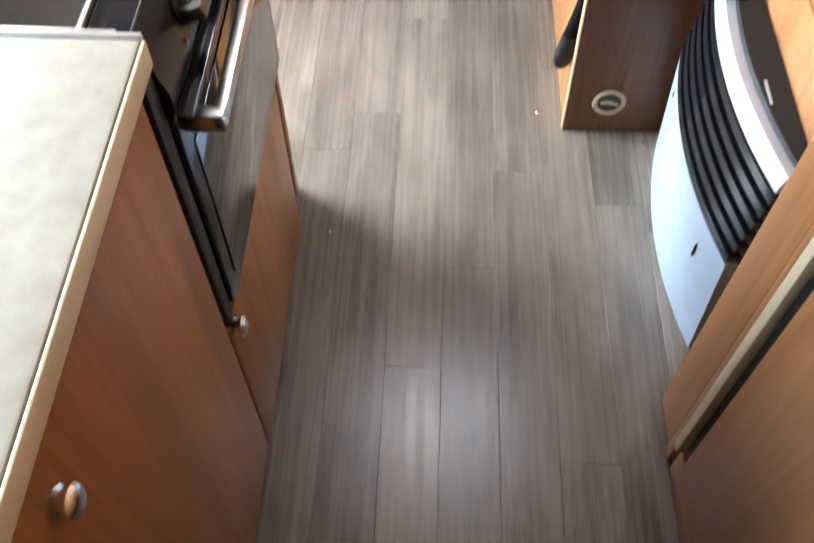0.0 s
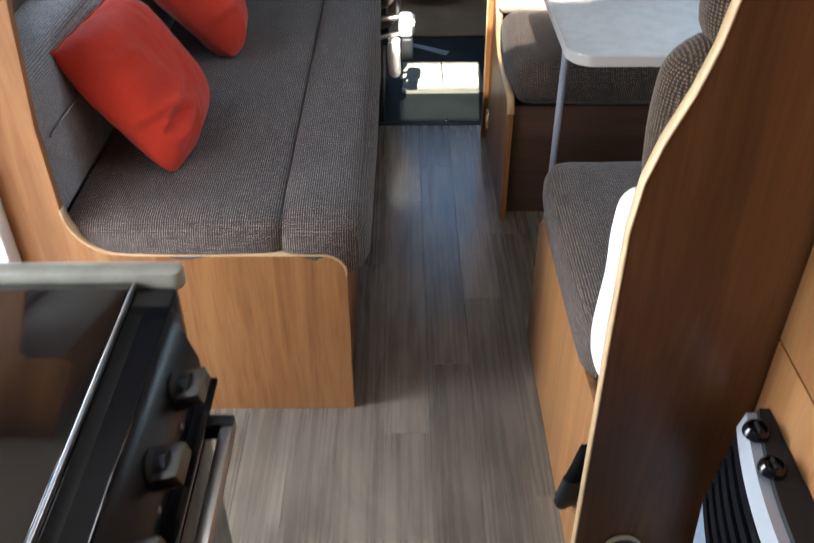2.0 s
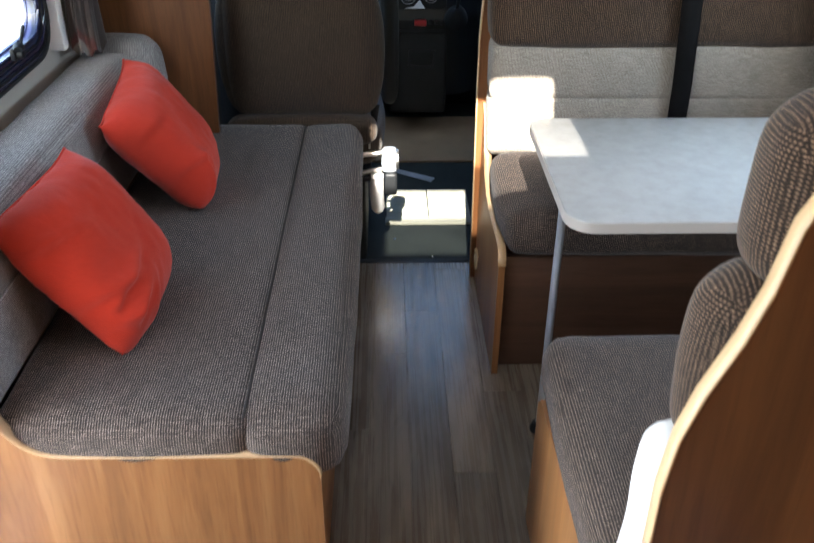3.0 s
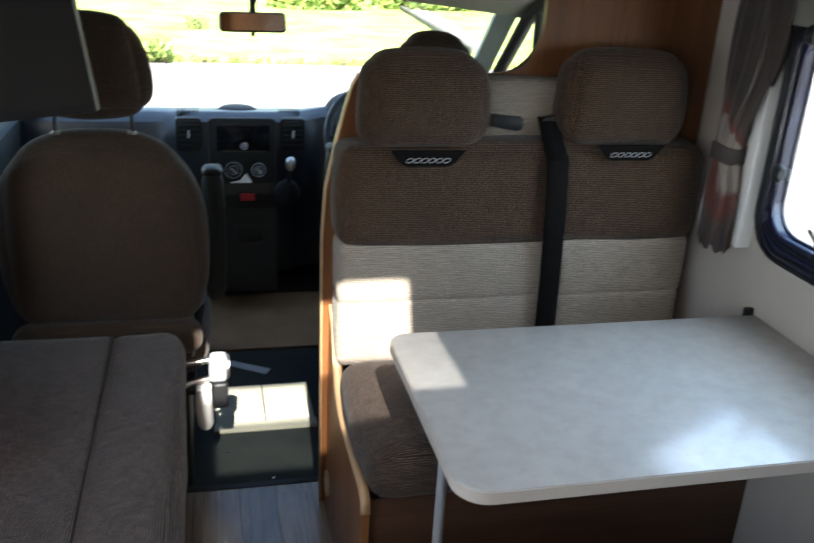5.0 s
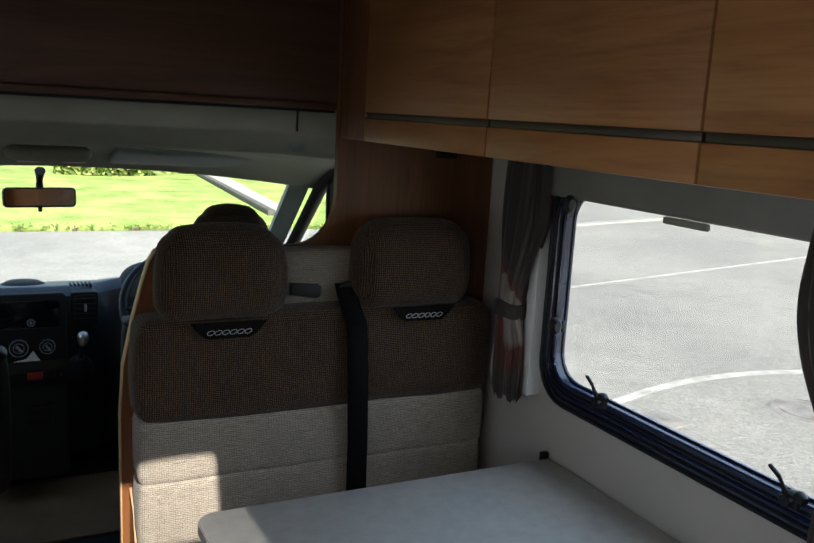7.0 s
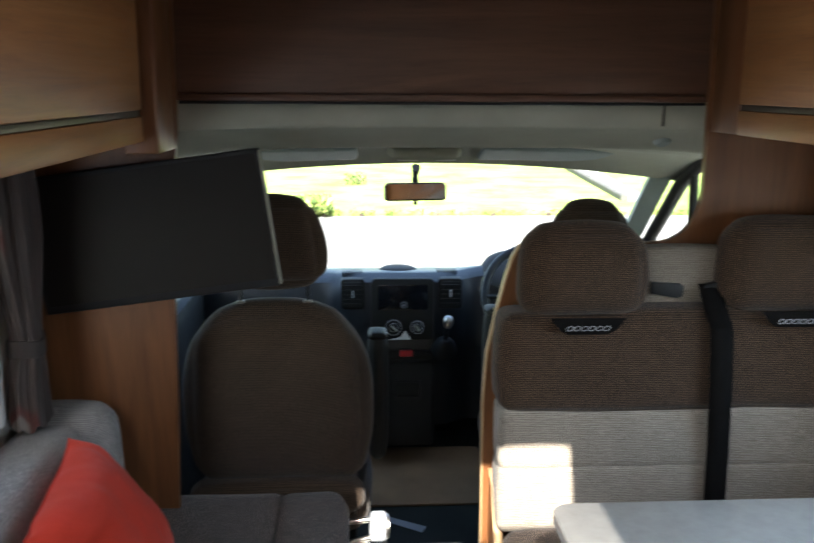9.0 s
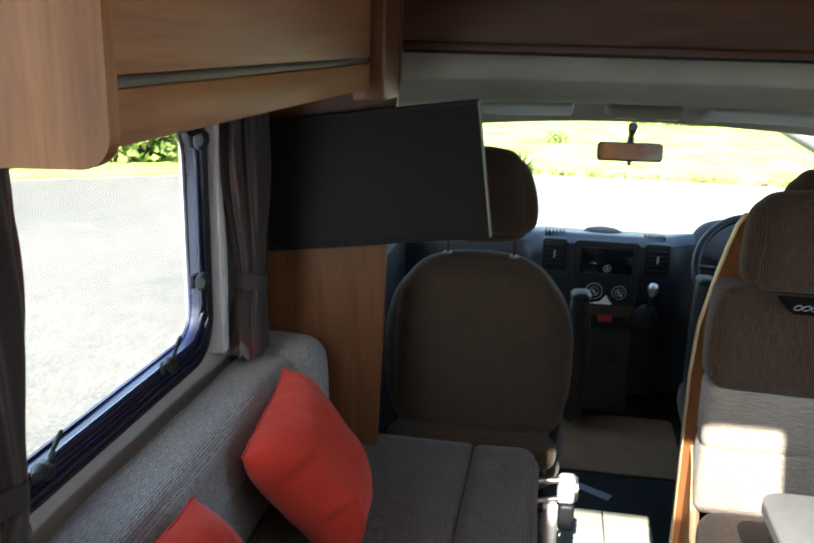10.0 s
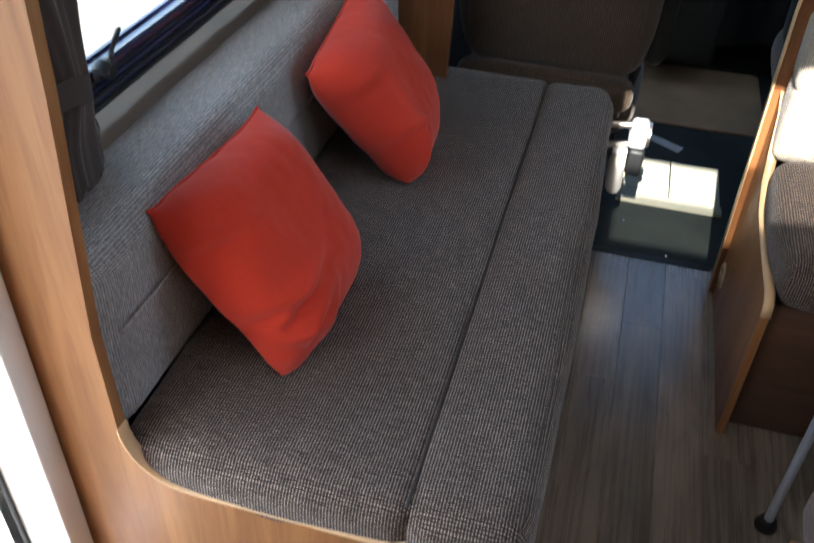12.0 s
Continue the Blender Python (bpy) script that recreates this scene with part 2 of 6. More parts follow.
def plank_material():
    s = Shader("grey_oak_vinyl", 0.3, 0.0, 0.5)
    v = s.coords((9, 1.3, 9))
    flame = s.noise(v, 1.3, 3.0, 0.5, 1.3)
    cloud = s.noise(s.coords((17, 4.2, 17)), 1.0, 4.0, 0.6, 1.2)
    streak = s.noise(s.coords((110, 2.2, 110)), 1.0, 4.0, 0.6)
    c = s.ramp(flame, [(0.30, (0.113, 0.094, 0.073)), (0.47, (0.157, 0.133, 0.103)), (0.60, (0.183, 0.156, 0.122)), (0.74, (0.214, 0.184, 0.146))])
    c = s.mix(0.85, c, s.ramp(cloud, [(0.32, (0.64, 0.625, 0.615)), (0.5, (1.0, 0.98, 0.965)), (0.68, (1.22, 1.19, 1.16))]), "MULTIPLY")
    c = s.mix(0.24, c, s.ramp(streak, [(0.3, (0.66, 0.65, 0.64)), (0.6, (1.08, 1.07, 1.05))]), "MULTIPLY")
    info = s.node("ShaderNodeObjectInfo")
    c = s.mix(1.0, c, s.ramp(info.outputs["Random"], [(0.0, (0.80, 0.79, 0.79)), (1.0, (1.16, 1.13, 1.10))]), "MULTIPLY")
    return s.colour(c).rough(streak, 0.13, 0.42).bump(streak, 0.035, 0.001).m


PLANK = plank_material()


def curtain_material():
    s = Shader("brown_patterned_curtain", 0.85, 0.0, 0.2)
    v = s.coords((3.0, 3.0, 1.6), False)
    patch = s.noise(v, 2.6, 1.0, 0.3, 0.5)
    thread = s.noise(s.coords((500, 500, 60), False), 1.0, 2.0)
    c = s.ramp(patch, [(0.50, (0.040, 0.031, 0.028)), (0.60, (0.056, 0.042, 0.036)), (0.645, (0.085, 0.028, 0.022)), (0.69, (0.09, 0.032, 0.025)), (0.71, (0.20, 0.175, 0.155))])
    c = s.mix(0.5, c, s.ramp(thread, [(0.3, (0.7, 0.7, 0.7)), (0.7, (1.2, 1.2, 1.2))]), "MULTIPLY")
    s.p.inputs["Sheen Weight"].default_value = 0.2
    return s.colour(c).bump(thread, 0.25, 0.001).m


CURTAIN = curtain_material()


def glass_material(name, c=(0.93, 0.96, 0.96)):
    m = bpy.data.materials.new(name)
    m.use_nodes = True
    t = m.node_tree
    out = t.nodes["Material Output"]
    t.nodes.remove(t.nodes["Principled BSDF"])
    clear, gloss, mix = (t.nodes.new(k) for k in ("ShaderNodeBsdfTransparent", "ShaderNodeBsdfGlossy", "ShaderNodeMixShader"))
    clear.inputs["Color"].default_value = (*c, 1)
    gloss.inputs["Roughness"].default_value = 0.02
    mix.inputs[0].default_value = 0.035
    t.links.new(clear.outputs[0], mix.inputs[1])
    t.links.new(gloss.outputs[0], mix.inputs[2])
    t.links.new(mix.outputs[0], out.inputs["Surface"])
    return m


GLASS = glass_material("acrylic_pane", (0.85, 0.87, 0.86))
SCREEN_GLASS = glass_material("windscreen_glass", (0.90, 0.95, 0.93))


def dimming_mesh_material():
    m = bpy.data.materials.new("dimming_mesh")
    m.use_nodes = True
    t = m.node_tree
    t.nodes.remove(t.nodes["Principled BSDF"])
    clear, cloth_node, mix = (t.nodes.new(k) for k in ("ShaderNodeBsdfTransparent", "ShaderNodeBsdfDiffuse", "ShaderNodeMixShader"))
    cloth_node.inputs["Color"].default_value = (0.05, 0.05, 0.05, 1)
    mix.inputs[0].default_value = 0.5
    t.links.new(clear.outputs[0], mix.inputs[1])
    t.links.new(cloth_node.outputs[0], mix.inputs[2])
    t.links.new(mix.outputs[0], t.nodes["Material Output"].inputs["Surface"])
    return m


DIMMING_MESH = dimming_mesh_material()


def asphalt_material(name="worn_asphalt", k=1.0):
    s = Shader(name, 0.9, 0.0, 0.3)
    v = s.coords((1, 1, 1), False)
    big, mid, grit = s.noise(v, 0.35, 5.0), s.noise(v, 3.0, 5.0), s.noise(v, 42.0, 4.0, 0.85)
    c = s.ramp(grit, [(0.3, tint((0.14, 0.137, 0.13), k)), (0.55, tint((0.32, 0.312, 0.29), k)), (0.72, tint((0.60, 0.58, 0.54), k))])
    c = s.mix(0.45, c, s.ramp(mid, [(0.3, (0.8, 0.8, 0.8)), (0.7, (1.15, 1.14, 1.12))]), "MULTIPLY")
    c = s.mix(0.5, c, s.ramp(big, [(0.35, (0.75, 0.75, 0.76)), (0.65, (1.2, 1.18, 1.14))]), "MULTIPLY")
    return s.colour(c).bump(grit, 0.5, 0.01).m


def grass_material(name, a, b):
    s = Shader(name, 0.85, 0.0, 0.2)
    v = s.coords((1, 1, 1), False)
    c = s.ramp(s.noise(v, 1.1, 6.0, 0.65), [(0.3, a), (0.7, b)])
    c = s.mix(0.6, c, s.ramp(s.noise(v, 14.0, 3.0), [(0.3, (0.6, 0.65, 0.5)), (0.7, (1.3, 1.25, 1.2))]), "MULTIPLY")
    return s.colour(c).m


def leaf_material():
    s = Shader("hedge_leaf", 0.6, 0.0, 0.3)
    geo = s.node("ShaderNodeNewGeometry")
    c = s.ramp(geo.outputs["Random Per Island"], [(0.0, (0.055, 0.10, 0.022)), (0.6, (0.17, 0.25, 0.06)), (1.0, (0.38, 0.41, 0.13))])
    return s.colour(c).m


ASPHALT = asphalt_material()
ASPHALT_OLD = asphalt_material("old_dark_asphalt", 0.58)
GRASS = grass_material("mown_grass", (0.14, 0.21, 0.050), (0.38, 0.46, 0.150))
LEAF = leaf_material()
KERB = plain("kerb_stone", (0.36, 0.35, 0.32), 0.85, grain=60, bump=0.3)
EDGE_STONE = plain("dark_edging_stone", (0.10, 0.095, 0.085), 0.9, vary=0.3, grain=40, bump=0.5)
ROAD_PAINT = plain("worn_road_paint", (0.42, 0.41, 0.385), 0.8, vary=0.3, grain=60, bump=0.3)
IRON = plain("rusty_iron", (0.23, 0.215, 0.20), 0.7, vary=0.4)
BARK = plain("bark", (0.10, 0.075, 0.055), 0.9, grain=40, bump=0.5)

# ---------------------------------------------------------------- mesh helpers


def thing(name, base, label, category, group="", kind=""):
    ob = new(name)
    ob.location, ob.empty_display_size = base, 0.05
    return tagged(ob, label, category, group, kind)


def base_of(ob):
    at = Vector(ob.location)
    while ob.parent:
        ob = ob.parent
        at = at + ob.location
    return at


def part(name, bm, material, parent=None, label="", smooth=40):
    """Links a bmesh, given in room coordinates, as one mesh object under a thing or a part."""
    me = bpy.data.meshes.new(name)
    bmesh.ops.recalc_face_normals(bm, faces=bm.faces)
    bm.normal_update()
    uv = bm.loops.layers.uv.new("metres")
    for f in bm.faces:
        n = [abs(c) for c in f.normal]
        a, b = ((1, 2), (0, 2), (0, 1))[n.index(max(n))]
        for loop in f.loops:
            loop[uv].uv = (loop.vert.co[a], loop.vert.co[b])
    bm.to_mesh(me)
    bm.free()
    for m in material if isinstance(material, (list, tuple)) else (material,):
        me.materials.append(m)
    if smooth:
        me.polygons.foreach_set("use_smooth", [True] * len(me.polygons))
        me.set_sharp_from_angle(angle=radians(smooth))
    ob = new(name, me)
    if parent:
        ob.parent = parent
        ob.location = -base_of(parent)
    if label:
        ob["label"] = label
    return ob


def bevel(bm, width, segments=2, edges=None):
    if width > 0:
        bmesh.ops.bevel(bm, geom=list(edges or bm.edges), offset=width, segments=segments, affect="EDGES", profile=0.5)
    return bm


def box(lo, hi, round_by=0.004, segments=2, bm=None):
    """A box with rounded edges between two corners."""
    b = bmesh.new()
    bmesh.ops.create_cube(b, size=1.0)
    lo, hi = Vector(lo), Vector(hi)
    size = hi - lo
    for v in b.verts:
        v.co = Vector(((v.co.x + 0.5) * size.x, (v.co.y + 0.5) * size.y, (v.co.z + 0.5) * size.z)) + lo
    bevel(b, min(round_by, 0.45 * min(size)), segments)
    return join(bm, b) if bm else b


def join(a, b, m=None):
    """Adds bmesh b to bmesh a, moved by m."""
    if m is not None:
        b.transform(m)
    me = bpy.data.meshes.new("tmp")
    b.to_mesh(me)
    b.free()
    a.from_mesh(me)
    bpy.data.meshes.remove(me)
    return a


def slab(outline, axis, at, thick, round_by=0.003, holes=()):
    """A board: a closed outline in the plane across axis, from at to at + thick."""
    bm = bmesh.new()

    def place(p, d):
        a, b = p
        return {"x": (d, a, b), "y": (a, d, b), "z": (a, b, d)}[axis]

    verts = [bm.verts.new(place(p, at)) for p in outline]
    face = bm.faces.new(verts)
    made = bmesh.ops.extrude_face_region(bm, geom=[face])
    move = Vector(place((0, 0), thick))
    for g in made["geom"]:
        if isinstance(g, bmesh.types.BMVert):
            g.co += move
    bmesh.ops.recalc_face_normals(bm, faces=bm.faces)
    if round_by:
        rim = [e for e in bm.edges if len(e.link_faces) == 2 and any(len(f.verts) > 4 or len(outline) == 4 for f in e.link_faces)
               and abs(e.verts[0].co["xyz".index(axis)] - e.verts[1].co["xyz".index(axis)]) < 1e-6]
        bevel(bm, round_by, 2, rim)
    return bm


def arc(cx, cy, r, a0, a1, n=8):
    return [(cx + r * math.cos(radians(a0 + (a1 - a0) * i / n)), cy + r * math.sin(radians(a0 + (a1 - a0) * i / n))) for i in range(n + 1)]


def rounded(x0, y0, x1, y1, r, n=6):
    return (arc(x1 - r, y0 + r, r, -90, 0, n) + arc(x1 - r, y1 - r, r, 0, 90, n)
            + arc(x0 + r, y1 - r, r, 90, 180, n) + arc(x0 + r, y0 + r, r, 180, 270, n))


def ring(outer, inner, axis, at, thick):
    """A flat frame between two outlines of equal length, with depth."""
    bm = bmesh.new()

    def place(p, d):
        a, b = p
        return {"x": (d, a, b), "y": (a, d, b), "z": (a, b, d)}[axis]

    rows = [[bm.verts.new(place(p, d)) for p in line] for line, d in
            ((outer, at), (outer, at + thick), (inner, at + thick), (inner, at))]
    n = len(outer)
    for k in range(4):
        a, b = rows[k], rows[(k + 1) % 4]
        for i in range(n):
            bm.faces.new((a[i], a[(i + 1) % n], b[(i + 1) % n], b[i]))
    return bm


def tube(points, radius, sides=10, closed=False, bm=None, flat=1.0):
    """A round bar along points; flat squashes it one way into a strap."""
    out = bm or bmesh.new()
    pts = [Vector(p) for p in points]
    n, rows = len(pts), []
    up = Vector((0.13, 0.31, 0.94)).normalized()
    for i, p in enumerate(pts):
        if closed:
            way = pts[(i + 1) % n] - pts[i - 1]
        else:
            way = pts[min(i + 1, n - 1)] - pts[max(i - 1, 0)]
        way.normalize()
        side = way.cross(up)
        if side.length < 0.05:
            side = way.cross(Vector((1, 0, 0)))
        side.normalize()
        top = side.cross(way)
        r = radius[i] if isinstance(radius, (list, tuple)) else radius
        rows.append([out.verts.new(p + r * (math.cos(2 * math.pi * k / sides) * side + flat * math.sin(2 * math.pi * k / sides) * top)) for k in range(sides)])
    for i in range(n if closed else n - 1):
        a, b = rows[i], rows[(i + 1) % n]
        for k in range(sides):
            out.faces.new((a[k], a[(k + 1) % sides], b[(k + 1) % sides], b[k]))
    if not closed:
        out.faces.new(rows[0])
        out.faces.new(rows[-1][::-1])
    return out


def lathe(profile, place, axis, sides=24, bm=None):
    """A turned part: (radius, height) pairs round an axis."""
    out = bm or bmesh.new()
    q = Vector(axis).to_track_quat("Z", "Y").to_matrix()
    rows = []
    for r, h in profile:
        rows.append([out.verts.new(Vector(place) + q @ Vector((r * math.cos(2 * math.pi * k / sides), r * math.sin(2 * math.pi * k / sides), h))) for k in range(sides)])
    for a, b in zip(rows, rows[1:]):
        for k in range(sides):
            out.faces.new((a[k], a[(k + 1) % sides], b[(k + 1) % sides], b[k]))
    for row in (rows[0], rows[-1]):
        if len({tuple(round(c, 5) for c in v.co) for v in row}) > 2:
            out.faces.new(row)
    bmesh.ops.remove_doubles(out, verts=out.verts, dist=1e-5)
    return out


def cushion(lo, hi, round_by=0.05, puff=0.012, wave=0.004, cuts=14, seed=0):
    """An upholstered block: rounded edges, faces that swell, a slightly uneven surface."""
    bm = bmesh.new()
    bmesh.ops.create_cube(bm, size=2.0)
    bmesh.ops.subdivide_edges(bm, edges=bm.edges, cuts=cuts, use_grid_fill=True)
    lo, hi = Vector(lo), Vector(hi)
    half, mid = (hi - lo) / 2, (hi + lo) / 2
    for v in bm.verts:
        # crowd the grid towards the edges so that the rounding has faces
        u = Vector([math.copysign(1 - (1 - abs(c)) ** 1.6, c) for c in v.co])
        p = Vector([u[i] * half[i] for i in range(3)])
        r = min(round_by, 0.98 * min(half))
        core = Vector([max(-half[i] + r, min(half[i] - r, p[i])) for i in range(3)])
        d = p - core
        if d.length > 1e-9:
            p = core + d.normalized() * r
        for i in range(3):
            j, k = (i + 1) % 3, (i + 2) % 3
            if abs(abs(u[i]) - 1) < 1e-6:
                p[i] += math.copysign(puff * (1 - u[j] ** 2) * (1 - u[k] ** 2), u[i])
        w = p + mid
        p += noise.noise_vector(w * 7 + Vector((seed, 0, 0))) * wave
        v.co = p + mid
    return bm


def rows_mesh(rows, closed=False, bm=None):
    """A skin through rows of points."""
    out = bm or bmesh.new()
    vs = [[out.verts.new(p) for p in row] for row in rows]
    for a, b in zip(vs, vs[1:]):
        for k in range(len(a) if closed else len(a) - 1):
            out.faces.new((a[k], a[(k + 1) % len(a)], b[(k + 1) % len(a)], b[k]))
    return out


def thicken(ob, depth, offset=0.0):
    mod = ob.modifiers.new("thickness", "SOLIDIFY")
    mod.thickness, mod.offset = depth, offset
    return ob


def wall_with_holes(axis, at, thick, a0, a1, b0, b1, holes):
    """A wall across axis whose rectangular openings go right through it."""
    bm = bmesh.new()
    aa = sorted({a0, a1, *[h[0] for h in holes], *[h[2] for h in holes]})
    bb = sorted({b0, b1, *[h[1] for h in holes], *[h[3] for h in holes]})
    for i in range(len(aa) - 1):
        run = None
        for j in range(len(bb)):
            am, inside = (aa[i] + aa[i + 1]) / 2, j < len(bb) - 1
            bmid = (bb[j] + bb[j + 1]) / 2 if inside else 0
            solid = inside and not any(h[0] < am < h[2] and h[1] < bmid < h[3] for h in holes)
            if solid and run is None:
                run = bb[j]
            if not solid and run is not None:
                lo, hi = sorted((at, at + thick))
                c0 = (lo, aa[i], run) if axis == "x" else (aa[i], lo, run)
                c1 = (hi, aa[i + 1], bb[j]) if axis == "x" else (aa[i + 1], hi, bb[j])
                if axis == "z":
                    c0, c1 = (aa[i], run, lo), (aa[i + 1], bb[j], hi)
                box(c0, c1, 0.0, bm=bm)
                run = None
    bmesh.ops.remove_doubles(bm, verts=bm.verts, dist=1e-5)
    return bm


# ---------------------------------------------------------------- the setting
GROUND = -0.75
ROOF = 1.95

floor = thing("floor", (0, 1.2, 0), "grey oak plank vinyl floor of the motorhome", "floor", kind="structure")
part("floor_base", box((-1.09, -0.95, -0.04), (1.09, 3.52, -0.003), 0.0), WOOD_DARK, floor, smooth=0)
cab_floor = thing("cab_floor", (0, 4.3, -0.06), "black rubber cab floor one step below the lounge", "floor", kind="structure")
part("rubber_mat", box((-1.0, 3.523, -0.10), (1.0, 5.3, -0.06), 0.004), RUBBER, cab_floor)
part("edge_strip", box((-0.34, 3.50, -0.055), (0.08, 3.524, 0.003), 0.002), BLACK, cab_floor, "black step edging strip")

holes_left = [(0.30, 0.98, 1.395, 1.50), (1.46, -0.02, 2.00, 1.82), (2.09, 0.90, 3.09, 1.47)]
wall_left = tagged(part("wall_left", wall_with_holes("x", -1.09, -0.035, -0.95, 3.44, -0.04, ROOF, holes_left), WALL, smooth=0),
                   "cream vinyl-faced wall with window and open entrance", "wall", kind="structure")
wall_right = tagged(part("wall_right", wall_with_holes("x", 1.09, 0.035, -0.95, 3.44, -0.04, ROOF, [(2.09, 0.90, 3.058, 1.47)]), WALL, smooth=0),
                    "pale vinyl-faced wall with a lounge window", "wall", kind="structure")
wall_rear = tagged(part("wall_rear", box((-1.09, -0.985, -0.04), (1.09, -0.95, ROOF), 0.0), WALL, smooth=0),
                   "plain pale rear wall", "wall", kind="structure")
ceiling = tagged(part("ceiling", wall_with_holes("z", ROOF, 0.035, -1.125, 1.125, -0.985, 3.46,
                                                 [(-0.38, 1.34, 0.175, 1.93)]), WALL, smooth=0),
                 "pale lined roof with one rooflight", "ceiling", kind="structure")

rooflight = thing("rooflight", (-0.1, 1.57, ROOF), "clear rooflight with an added dimming mesh over half", "rooflight", kind="structure")
part("rim", ring(rounded(-0.42, 1.30, 0.215, 1.97, 0.03), rounded(-0.38, 1.34, 0.175, 1.93, 0.02), "z", ROOF - 0.02, 0.018), WHITE, rooflight)
# unseen half-transparent sheet, added to weaken part of the sun patch
part("sun_dimmer", box((-0.385, 1.33, ROOF + 0.004), (0.18, 1.65, ROOF + 0.008), 0.0), DIMMING_MESH, rooflight, "unseen grey mesh added to dim the sunlight")

# planks of the floor: columns of one width, ends staggered
PLANK_W = 0.1075
plank_meshes = {}


def floor_plank(x0, y0, y1):
    key = round(y1 - y0, 3)
    if key not in plank_meshes:
        bm = box((0.0001, 0.0001, -0.004), (PLANK_W - 0.0001, key - 0.0001, 0.0), 0.0006, 1)
        me = bpy.data.meshes.new("plank")
        bm.to_mesh(me)
        bm.free()
        me.materials.append(PLANK)
        plank_meshes[key] = me
    ob = new("plank", plank_meshes[key])
    ob.parent = floor
    ob.location = Vector((x0, y0, 0)) - base_of(floor)


rng = random.Random(4)
STARTS = {-2: 0.53, -1: 0.645, 0: 0.98, 1: 0.22, 2: 0.48, 3: 0.8}
for k in range(-7, 6):
    x0 = -0.264 + k * PLANK_W
    lo, hi = (-0.93, 3.50) if x0 > -0.5 else (1.30, 2.07)
    y = STARTS.get(k, rng.uniform(0.2, 0.9)) - 1.984
    while y < hi:
        a, b = max(y, lo), min(y + 0.992, hi)
        if b - a > 0.03:
            floor_plank(x0, a, b)
        y += 0.992

# small bright floor screws
for x, y in ((0.054, 1.652), (0.29, 1.566), (-0.397, 1.291)):
    screw = tagged(part("floor_screw", lathe([(0.0, 0.0035), (0.003, 0.003), (0.005, 0.0005), (0.005, 0.0)], (x, y, 0.0), (0, 0, 1), 10), CHROME),
                   "small bright screw head in the vinyl floor", "screw", "floor screws")

# ---------------------------------------------------------------- windows and entrance


